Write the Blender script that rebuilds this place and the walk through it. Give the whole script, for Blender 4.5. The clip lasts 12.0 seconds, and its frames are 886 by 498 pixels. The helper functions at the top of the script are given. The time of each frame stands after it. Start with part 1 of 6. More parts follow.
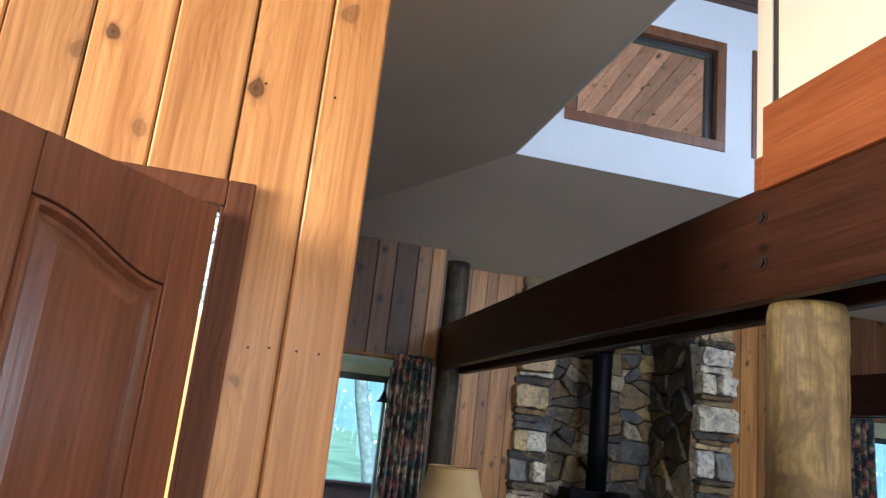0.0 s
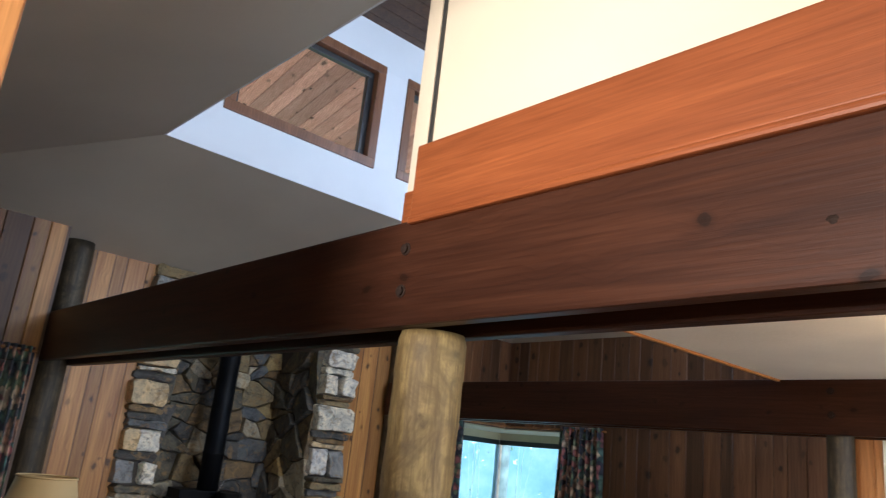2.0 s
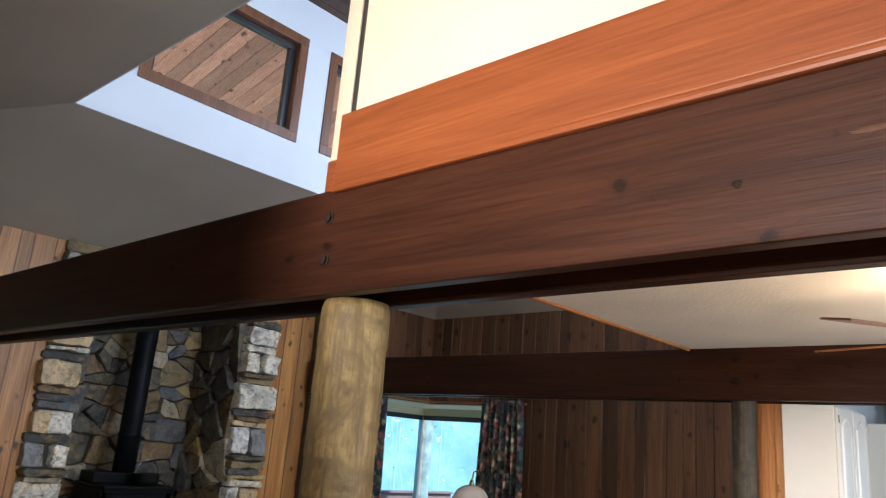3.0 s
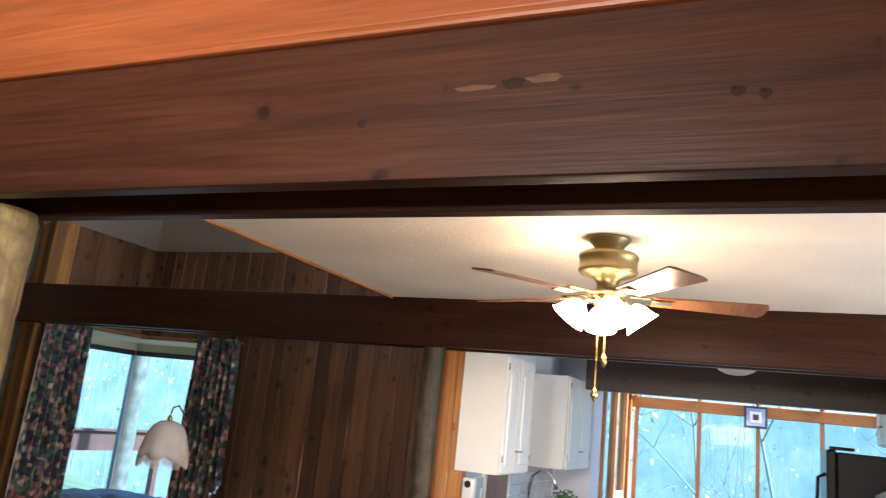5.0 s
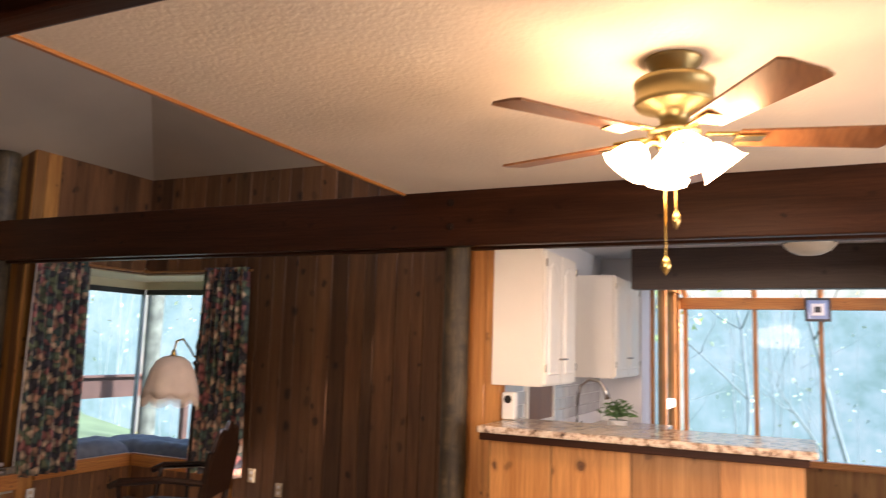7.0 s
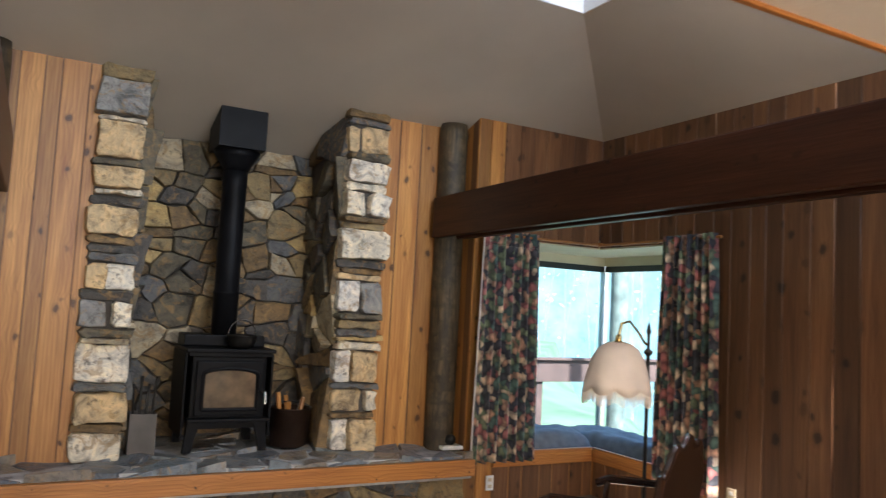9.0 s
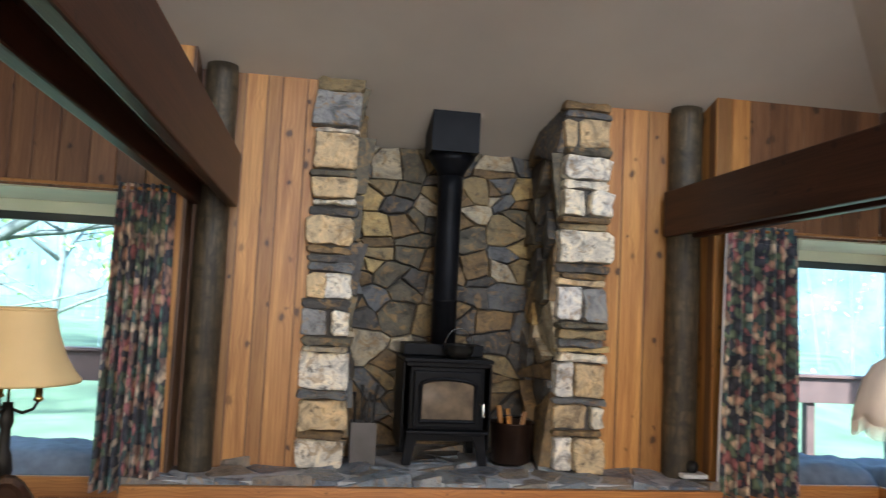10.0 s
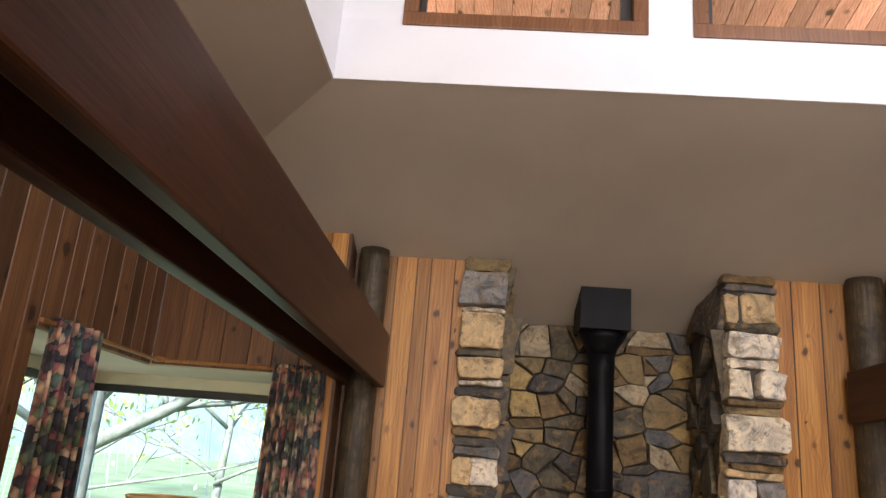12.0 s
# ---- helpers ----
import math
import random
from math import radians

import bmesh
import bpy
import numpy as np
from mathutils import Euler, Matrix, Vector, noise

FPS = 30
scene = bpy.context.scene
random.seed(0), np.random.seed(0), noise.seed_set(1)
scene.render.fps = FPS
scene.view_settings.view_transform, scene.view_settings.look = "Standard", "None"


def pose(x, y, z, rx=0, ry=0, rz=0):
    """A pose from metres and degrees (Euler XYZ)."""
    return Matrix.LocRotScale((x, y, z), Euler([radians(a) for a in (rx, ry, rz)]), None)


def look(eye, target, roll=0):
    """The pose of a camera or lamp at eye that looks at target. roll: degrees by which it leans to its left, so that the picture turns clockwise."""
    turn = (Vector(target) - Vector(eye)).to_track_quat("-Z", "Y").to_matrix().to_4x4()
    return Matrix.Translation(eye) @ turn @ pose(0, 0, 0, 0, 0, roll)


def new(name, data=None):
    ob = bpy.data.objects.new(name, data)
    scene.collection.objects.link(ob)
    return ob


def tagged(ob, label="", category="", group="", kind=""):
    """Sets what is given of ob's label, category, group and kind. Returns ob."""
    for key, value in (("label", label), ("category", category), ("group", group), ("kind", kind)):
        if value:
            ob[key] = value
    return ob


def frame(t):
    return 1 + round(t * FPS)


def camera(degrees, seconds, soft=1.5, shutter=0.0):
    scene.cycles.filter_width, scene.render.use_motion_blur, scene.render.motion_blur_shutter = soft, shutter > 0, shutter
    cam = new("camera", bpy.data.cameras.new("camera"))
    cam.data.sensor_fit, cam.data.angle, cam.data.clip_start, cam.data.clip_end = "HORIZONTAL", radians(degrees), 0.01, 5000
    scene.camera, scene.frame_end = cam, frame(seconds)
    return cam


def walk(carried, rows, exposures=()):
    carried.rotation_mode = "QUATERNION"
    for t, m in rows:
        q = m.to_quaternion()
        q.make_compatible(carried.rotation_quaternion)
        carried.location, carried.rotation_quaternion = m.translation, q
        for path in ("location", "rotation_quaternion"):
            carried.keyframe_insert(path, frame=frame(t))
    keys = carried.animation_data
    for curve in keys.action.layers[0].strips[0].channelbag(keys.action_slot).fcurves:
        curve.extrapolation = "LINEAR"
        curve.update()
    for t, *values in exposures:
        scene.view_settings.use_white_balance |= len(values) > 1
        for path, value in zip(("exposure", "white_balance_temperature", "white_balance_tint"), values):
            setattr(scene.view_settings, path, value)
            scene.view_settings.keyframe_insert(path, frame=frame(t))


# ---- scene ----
cam = camera(61.2, 12.0, soft=1.2, shutter=0.3)
PATH = [
    (0, (0.033, 0.041, 1.598), (0.465, 1.936, 2.068), 6.3),
    (0.5, (0.014, 0.077, 1.621), (0.594, 1.932, 2.096), 6.3),
    (1, (-0.001, 0.108, 1.639), (0.799, 1.88, 2.107), 6.2),
    (1.5, (0.001, 0.103, 1.662), (1.068, 1.717, 2.17), 7.0),
    (2, (0.005, 0.089, 1.679), (1.263, 1.546, 2.223), 6.2),
    (2.5, (-0.007, 0.09, 1.664), (1.335, 1.472, 2.201), 5.0),
    (4.5, (0.089, -0.08, 1.596), (1.782, 0.894, 2.025), 6.3),
    (5, (0.133, -0.175, 1.604), (1.915, 0.619, 2.044), 6.1),
    (5.5, (0.234, -0.224, 1.596), (2.053, 0.494, 2.019), 5.6),
    (6, (0.367, -0.174, 1.548), (2.211, 0.516, 1.902), 4.0),
    (6.5, (0.583, -0.048, 1.513), (2.449, 0.601, 1.826), 2.4),
    (7, (0.822, 0.08, 1.503), (2.61, 0.938, 1.758), 1.8),
    (7.5, (1.13, 0.215, 1.498), (2.718, 1.411, 1.711), 2.7),
    (9.5, (2.09, 0.995, 1.505), (2.763, 2.872, 1.659), 2.8),
    (10, (2.273, 1.116, 1.498), (2.585, 3.085, 1.651), 2.8),
    (10.5, (2.419, 1.182, 1.512), (2.378, 3.174, 1.677), 3.2),
    (11, (2.45, 1.195, 1.531), (2.244, 3.166, 1.805), 3.6),
    (11.5, (2.343, 1.206, 1.547), (2.166, 3.146, 2.0), 4.3),
    (12, (2.332, 1.187, 1.598), (2.206, 3.102, 2.16), 4.6),
]
EXPOSURES = [(0.0, 1.95, 5500, 12), (4.5, 2.2, 5600, 14), (5.5, 2.1, 5900, 18), (6.5, 2.1, 6500, 22), (7.0, 2.1, 7500, 32), (7.5, 2.0, 7600, 26), (9.5, 2.8, 6200, 15), (10.5, 2.75, 6200, 16), (11.5, 2.7, 7100, 23), (12.0, 2.55, 7600, 26)]
walk(cam, [(t, look(eye, target, roll)) for t, eye, target, roll in PATH], EXPOSURES)

# ---- world, sun, large lights ----
world = bpy.data.worlds.new("sky")
scene.world = world
world.use_nodes = True
wn = world.node_tree.nodes
sky = wn.new("ShaderNodeTexSky")
sky.sky_type = "NISHITA"
sky.sun_disc = False
sky.sun_elevation = radians(42)
sky.sun_rotation = radians(200)
sky.air_density = 1.3
sky.dust_density = 2.5
wn["Background"].inputs["Strength"].default_value = 0.15
world.node_tree.links.new(sky.outputs["Color"], wn["Background"].inputs["Color"])
sun_data = bpy.data.lights.new("sun", "SUN")
sun_data.energy, sun_data.angle, sun_data.color = 5.0, radians(4), (1.0, 0.95, 0.86)
sun = new("sun", sun_data)
sun.matrix_world = look((3, -20, 18), (3, 0, 0))


def area_light(name, x, y, z, target, w, h, watts, colour, spread=180):
    d = bpy.data.lights.new(name, "AREA")
    d.shape, d.size, d.size_y, d.energy, d.color = "RECTANGLE", w, h, watts, colour
    d.spread = radians(spread)
    ob = new(name, d)
    ob.matrix_world = look((x, y, z), target)
    return ob


# sky light in the entry's unseen openings; dining, loft and lantern are added fill
area_light("entry_window_light", -0.35, -2.92, 1.9, (-0.35, 0, 1.9), 1.9, 1.3, 3.5, (1.0, 0.90, 0.76))
area_light("entry_side_window_light", -2.95, 0.75, 2.25, (0, 1.35, 2.3), 1.3, 1.1, 19, (1.0, 0.89, 0.74), 80)
# added to brighten the low ceiling, cedar wall and stove wall
area_light("dining_window_light", 3.15, -2.92, 1.4, (3.15, 0, 1.4), 2.2, 1.2, 20, (0.86, 0.93, 1.0))
# these two hang before solid walls, added to brighten lantern and hearth
area_light("loft_window_light", 3.2, -2.92, 3.95, (3.2, 0, 3.95), 2.4, 1.1, 29, (0.74, 0.87, 1.0))
area_light("lantern_window_light", 4.86, 2.4, 4.3, (2.6, 3.6, 2.0), 2.2, 0.9, 29, (0.74, 0.87, 1.0))

# ---- materials ----
def material(name):
    m = bpy.data.materials.new(name)
    m.use_nodes = True
    return m, m.node_tree.nodes, m.node_tree.links, m.node_tree.nodes["Principled BSDF"]


def node(nt, kind, **values):
    n = nt.nodes.new(kind)
    for k, v in values.items():
        n.inputs[k.replace("_", " ")].default_value = v
    return n


def ramp(nt, *stops):
    n = nt.nodes.new("ShaderNodeValToRGB")
    e = n.color_ramp.elements
    while len(e) < len(stops):
        e.new(0.5)
    for el, (p, c) in zip(e, stops):
        el.position, el.color = p, (*c, 1.0) if len(c) == 3 else c
    return n


def mix(nt, fac, a, b, blend="MIX"):
    n = nt.nodes.new("ShaderNodeMix")
    n.data_type, n.blend_type = "RGBA", blend
    for sock, v in ((n.inputs[0], fac), (n.inputs[6], a), (n.inputs[7], b)):
        if hasattr(v, "is_output"):
            nt.links.new(v, sock)
        else:
            sock.default_value = v if isinstance(v, float) else (*v, 1.0)
    return n.outputs[2]


def coords(nt, scale, jitter=True):
    """Object coordinates scaled per axis, shifted for each object by its random number."""
    tc = nt.nodes.new("ShaderNodeTexCoord")
    mp = nt.nodes.new("ShaderNodeMapping")
    mp.inputs["Scale"].default_value = scale
    src = tc.outputs["Object"]
    if jitter:
        oi = nt.nodes.new("ShaderNodeObjectInfo")
        ad = nt.nodes.new("ShaderNodeVectorMath")
        ad.operation = "MULTIPLY_ADD"
        cb = nt.nodes.new("ShaderNodeCombineXYZ")
        for i in range(3):
            nt.links.new(oi.outputs["Random"], cb.inputs[i])
        nt.links.new(cb.outputs[0], ad.inputs[0])
        ad.inputs[1].default_value = (37.0, 53.0, 71.0)
        nt.links.new(src, ad.inputs[2])
        src = ad.outputs[0]
    nt.links.new(src, mp.inputs["Vector"])
    return mp.outputs["Vector"]


def bump(nt, bsdf, height, strength, distance=0.01):
    b = nt.nodes.new("ShaderNodeBump")
    b.inputs["Strength"].default_value = strength
    b.inputs["Distance"].default_value = distance
    nt.links.new(height, b.inputs["Height"])
    nt.links.new(b.outputs[0], bsdf.inputs["Normal"])


def wood(name, light, dark, knot=(0.06, 0.025, 0.01), axis=2, rough=0.45, spread=0.35, knots=0.085, coat=0.0, relief=0.25, spec=0.5, rings=2.4, grain=0.55):
    """Sawn boards: long grain along one axis, streaks, round knots, a tint for each board."""
    m, ns, ln, bs = material(name)
    nt = m.node_tree
    stretch = [9.0, 9.0, 9.0]
    stretch[axis] = 0.55
    v = coords(nt, stretch)
    n1 = node(nt, "ShaderNodeTexNoise", Scale=1.6, Detail=5.0, Roughness=0.6, Distortion=0.7)
    ln.new(v, n1.inputs["Vector"])
    fine = [70.0, 70.0, 70.0]
    fine[axis] = 2.2
    n2 = node(nt, "ShaderNodeTexNoise", Scale=1.5, Detail=3.0, Roughness=0.6)
    ln.new(coords(nt, fine), n2.inputs["Vector"])
    vo = node(nt, "ShaderNodeTexVoronoi", Scale=1.0, Randomness=1.0)
    vo.voronoi_dimensions = "2D"
    sep = ns.new("ShaderNodeSeparateXYZ")
    ln.new(coords(nt, (5.5, 5.5, 5.5)), sep.inputs[0])
    add = ns.new("ShaderNodeMath")
    across = [i for i in range(3) if i != axis]
    ln.new(sep.outputs[across[0]], add.inputs[0])
    ln.new(sep.outputs[across[1]], add.inputs[1])
    flat = ns.new("ShaderNodeCombineXYZ")
    ln.new(add.outputs[0], flat.inputs[0])
    slow = ns.new("ShaderNodeMath")
    slow.operation = "MULTIPLY"
    slow.inputs[1].default_value = 0.72
    ln.new(sep.outputs[axis], slow.inputs[0])
    ln.new(slow.outputs[0], flat.inputs[1])
    wob = node(nt, "ShaderNodeTexNoise", Scale=2.2, Detail=2.0)
    ln.new(flat.outputs[0], wob.inputs["Vector"])
    wadd = ns.new("ShaderNodeVectorMath")
    wadd.operation = "MULTIPLY_ADD"
    ln.new(wob.outputs["Color"], wadd.inputs[0])
    wadd.inputs[1].default_value = (0.3, 0.3, 0.0)
    ln.new(flat.outputs[0], wadd.inputs[2])
    ln.new(wadd.outputs[0], vo.inputs["Vector"])
    # growth rings: fine bands along the board that bend round the knots
    push = ramp(nt, (0.0, (1, 1, 1)), (0.42, (0, 0, 0)))
    push.color_ramp.interpolation = "EASE"
    ln.new(vo.outputs["Distance"], push.inputs[0])
    bend = ns.new("ShaderNodeMath")
    bend.operation = "MULTIPLY_ADD"
    ln.new(push.outputs[0], bend.inputs[0])
    bend.inputs[1].default_value = 0.14
    ln.new(add.outputs[0], bend.inputs[2])
    long_ = ns.new("ShaderNodeMath")
    long_.operation = "MULTIPLY"
    long_.inputs[1].default_value = 0.11
    ln.new(sep.outputs[axis], long_.inputs[0])
    ringv = ns.new("ShaderNodeCombineXYZ")
    ln.new(bend.outputs[0], ringv.inputs[0])
    ln.new(long_.outputs[0], ringv.inputs[1])
    wave = node(nt, "ShaderNodeTexWave", Scale=rings, Distortion=5.0, Detail=2.0, Detail_Scale=0.5)
    wave.wave_profile = "SAW"
    ln.new(ringv.outputs[0], wave.inputs["Vector"])
    rw = ramp(nt, (0.0, (1.10, 1.09, 1.06)), (0.6, (0.97, 0.94, 0.90)), (0.92, (0.70, 0.60, 0.50)), (1.0, (0.9, 0.86, 0.8)))
    ln.new(wave.outputs["Fac"], rw.inputs[0])
    r1 = ramp(nt, (0.3, dark), (0.52, tuple(0.5 * (a + b) for a, b in zip(light, dark))), (0.72, light))
    ln.new(n1.outputs["Fac"], r1.inputs[0])
    r2 = ramp(nt, (0.3, (0.72, 0.66, 0.6)), (0.65, (1.05, 1.05, 1.05)))
    ln.new(n2.outputs["Fac"], r2.inputs[0])
    col = mix(nt, 0.8, r1.outputs[0], r2.outputs[0], "MULTIPLY")
    col = mix(nt, grain, col, rw.outputs[0], "MULTIPLY")
    rk = ramp(nt, (0.0, (1, 1, 1)), (knots * 0.55, (0.8, 0.8, 0.8)), (knots * 0.8, (0.9, 0.9, 0.9)), (knots * 1.1, (0.3, 0.3, 0.3)), (knots * 1.9, (0, 0, 0)))
    pick = ns.new("ShaderNodeSeparateColor")
    ln.new(vo.outputs["Color"], pick.inputs[0])
    size = ns.new("ShaderNodeMapRange")
    size.inputs["To Min"].default_value = 0.45
    size.inputs["To Max"].default_value = 1.35
    ln.new(pick.outputs[1], size.inputs["Value"])
    dv = ns.new("ShaderNodeMath")
    dv.operation = "DIVIDE"
    ln.new(vo.outputs["Distance"], dv.inputs[0])
    ln.new(size.outputs[0], dv.inputs[1])
    ln.new(dv.outputs[0], rk.inputs[0])
    keep = ramp(nt, (0.0, (1, 1, 1)), (0.34, (0.6, 0.6, 0.6)), (0.62, (0, 0, 0)))
    keep.color_ramp.interpolation = "CONSTANT"
    ln.new(pick.outputs[0], keep.inputs[0])
    spot = mix(nt, 1.0, rk.outputs[0], keep.outputs[0], "MULTIPLY")
    col = mix(nt, spot, col, knot)
    oi = ns.new("ShaderNodeObjectInfo")
    rt = ramp(nt, (0.0, (1 - spread,) * 3), (0.45, (1.0, 0.96, 0.92)), (1.0, (1 + spread * 0.5, 1 + spread * 0.45, 1 + spread * 0.4)))
    ln.new(oi.outputs["Random"], rt.inputs[0])
    col = mix(nt, 1.0, col, rt.outputs[0], "MULTIPLY")
    ln.new(col, bs.inputs["Base Color"])
    bs.inputs["Roughness"].default_value = rough
    bs.inputs["Coat Weight"].default_value = coat
    bs.inputs["Coat Roughness"].default_value = 0.18
    bs.inputs["Specular IOR Level"].default_value = spec
    bump(nt, bs, n2.outputs["Fac"], relief, 0.003 if relief < 0.5 else 0.012)
    return m


def plain(name, colour, rough=0.5, metal=0.0, vary=0.12, scale=6.0, relief=0.1, coat=0.0, spec=0.5):
    """One surface colour with blotches and fine grain."""
    m, ns, ln, bs = material(name)
    nt = m.node_tree
    n1 = node(nt, "ShaderNodeTexNoise", Scale=scale, Detail=4.0)
    n2 = node(nt, "ShaderNodeTexNoise", Scale=scale * 22, Detail=3.0)
    v = coords(nt, (1, 1, 1))
    ln.new(v, n1.inputs["Vector"])
    ln.new(v, n2.inputs["Vector"])
    r = ramp(nt, (0.3, tuple(c * (1 - vary) for c in colour)), (0.7, tuple(min(1, c * (1 + vary)) for c in colour)))
    ln.new(n1.outputs["Fac"], r.inputs[0])
    ln.new(r.outputs[0], bs.inputs["Base Color"])
    bs.inputs["Roughness"].default_value = rough
    bs.inputs["Metallic"].default_value = metal
    bs.inputs["Coat Weight"].default_value = coat
    bs.inputs["Specular IOR Level"].default_value = spec
    bump(nt, bs, n2.outputs["Fac"], relief, 0.004)
    return m


def log_material(name, light, mid, dark):
    """Peeled log: scaly bark flecks in rings, vertical checks, stains."""
    m, ns, ln, bs = material(name)
    nt = m.node_tree
    streak = node(nt, "ShaderNodeTexNoise", Scale=1.0, Detail=5.0, Roughness=0.7, Distortion=0.4)
    ln.new(coords(nt, (42, 42, 3.2)), streak.inputs["Vector"])
    patch = node(nt, "ShaderNodeTexNoise", Scale=1.0, Detail=6.0, Roughness=0.72, Distortion=1.2)
    ln.new(coords(nt, (9, 9, 5.5)), patch.inputs["Vector"])
    ring = node(nt, "ShaderNodeTexNoise", Scale=1.0, Detail=3.0)
    ln.new(coords(nt, (4.5, 4.5, 12)), ring.inputs["Vector"])
    r1 = ramp(nt, (0.36, mid), (0.56, light))
    ln.new(patch.outputs["Fac"], r1.inputs[0])
    r2 = ramp(nt, (0.40, (0, 0, 0)), (0.60, (1, 1, 1)))
    ln.new(streak.outputs["Fac"], r2.inputs[0])
    col = mix(nt, r2.outputs[0], mid, r1.outputs[0])
    r3 = ramp(nt, (0.50, (0, 0, 0)), (0.64, (0.7, 0.7, 0.7)))
    ln.new(ring.outputs["Fac"], r3.inputs[0])
    fleck = mix(nt, 1.0, r3.outputs[0], r2.outputs[0], "MULTIPLY")
    col = mix(nt, fleck, col, dark)
    r4 = ramp(nt, (0.30, (1, 1, 1)), (0.37, (0, 0, 0)))
    ln.new(streak.outputs["Fac"], r4.inputs[0])
    col = mix(nt, r4.outputs[0], col, dark)
    ln.new(col, bs.inputs["Base Color"])
    bs.inputs["Roughness"].default_value = 0.6
    h = ns.new("ShaderNodeMath")
    ln.new(streak.outputs["Fac"], h.inputs[0])
    ln.new(ring.outputs["Fac"], h.inputs[1])
    bump(nt, bs, h.outputs[0], 0.45, 0.01)
    return m


def stone_material(name, stops, rough=0.75):
    m, ns, ln, bs = material(name)
    nt = m.node_tree
    oi = ns.new("ShaderNodeObjectInfo")
    base = ramp(nt, *stops)
    base.color_ramp.interpolation = "CONSTANT"
    ln.new(oi.outputs["Random"], base.inputs[0])
    v = coords(nt, (1, 1, 1))
    n1 = node(nt, "ShaderNodeTexNoise", Scale=6.5, Detail=7.0, Roughness=0.7, Distortion=1.0)
    n2 = node(nt, "ShaderNodeTexNoise", Scale=60.0, Detail=4.0)
    n3 = node(nt, "ShaderNodeTexNoise", Scale=17.0, Detail=5.0, Roughness=0.7)
    for n in (n1, n2, n3):
        ln.new(v, n.inputs["Vector"])
    r1 = ramp(nt, (0.36, (0.30, 0.29, 0.28)), (0.48, (0.90, 0.88, 0.85)), (0.66, (1.45, 1.34, 1.12)))
    ln.new(n1.outputs["Fac"], r1.inputs[0])
    col = mix(nt, 0.85, base.outputs[0], r1.outputs[0], "MULTIPLY")
    r3 = ramp(nt, (0.56, (0, 0, 0)), (0.66, (1, 1, 1)))
    ln.new(n3.outputs["Fac"], r3.inputs[0])
    n4 = node(nt, "ShaderNodeTexNoise", Scale=6.0, Detail=4.0, Roughness=0.6, Distortion=1.5)
    ln.new(coords(nt, (1.7, 1.7, 1.7)), n4.inputs["Vector"])
    r4 = ramp(nt, (0.54, (0, 0, 0)), (0.64, (0.6, 0.6, 0.6)))
    ln.new(n4.outputs["Fac"], r4.inputs[0])
    col = mix(nt, r4.outputs[0], col, (0.34, 0.20, 0.075))
    f = mix(nt, 0.72, (0, 0, 0), r3.outputs[0])
    col = mix(nt, f, col, (0.07, 0.055, 0.045))
    ln.new(col, bs.inputs["Base Color"])
    bs.inputs["Roughness"].default_value = rough
    ad = node(nt, "ShaderNodeMath")
    ad.operation = "MULTIPLY_ADD"
    ln.new(n1.outputs["Fac"], ad.inputs[0])
    ad.inputs[1].default_value = 3.0
    ln.new(n2.outputs["Fac"], ad.inputs[2])
    bump(nt, bs, ad.outputs[0], 0.6, 0.012)
    return m


def floral(name):
    """Dark printed curtain cloth with rose, cream and leaf-green blooms."""
    m, ns, ln, bs = material(name)
    nt = m.node_tree
    v = coords(nt, (1, 1, 1), False)
    wob = node(nt, "ShaderNodeTexNoise", Scale=14.0, Detail=2.0)
    ln.new(v, wob.inputs["Vector"])
    add = ns.new("ShaderNodeVectorMath")
    add.operation = "MULTIPLY_ADD"
    ln.new(wob.outputs["Color"], add.inputs[0])
    add.inputs[1].default_value = (0.07, 0.07, 0.07)
    ln.new(v, add.inputs[2])
    vo = node(nt, "ShaderNodeTexVoronoi", Scale=17.0)
    ln.new(add.outputs[0], vo.inputs["Vector"])
    sep = ns.new("ShaderNodeSeparateColor")
    ln.new(vo.outputs["Color"], sep.inputs[0])
    cr = ramp(nt, (0.0, (0.06, 0.065, 0.085)), (0.20, (0.10, 0.19, 0.17)), (0.34, (0.58, 0.34, 0.24)), (0.50, (0.05, 0.055, 0.08)), (0.60, (0.72, 0.58, 0.42)), (0.74, (0.18, 0.24, 0.15)), (0.86, (0.45, 0.17, 0.17)))
    cr.color_ramp.interpolation = "CONSTANT"
    ln.new(sep.outputs[0], cr.inputs[0])
    rd = ramp(nt, (0.15, (1.25, 1.2, 1.15)), (0.42, (0.8, 0.78, 0.75)), (0.62, (0.34, 0.34, 0.38)))
    ln.new(vo.outputs["Distance"], rd.inputs[0])
    col = mix(nt, 0.9, cr.outputs[0], rd.outputs[0], "MULTIPLY")
    ln.new(col, bs.inputs["Base Color"])
    bs.inputs["Roughness"].default_value = 0.8
    bs.inputs["Sheen Weight"].default_value = 0.2
    weave = node(nt, "ShaderNodeTexNoise", Scale=400.0)
    ln.new(v, weave.inputs["Vector"])
    bump(nt, bs, weave.outputs["Fac"], 0.15, 0.002)
    return m


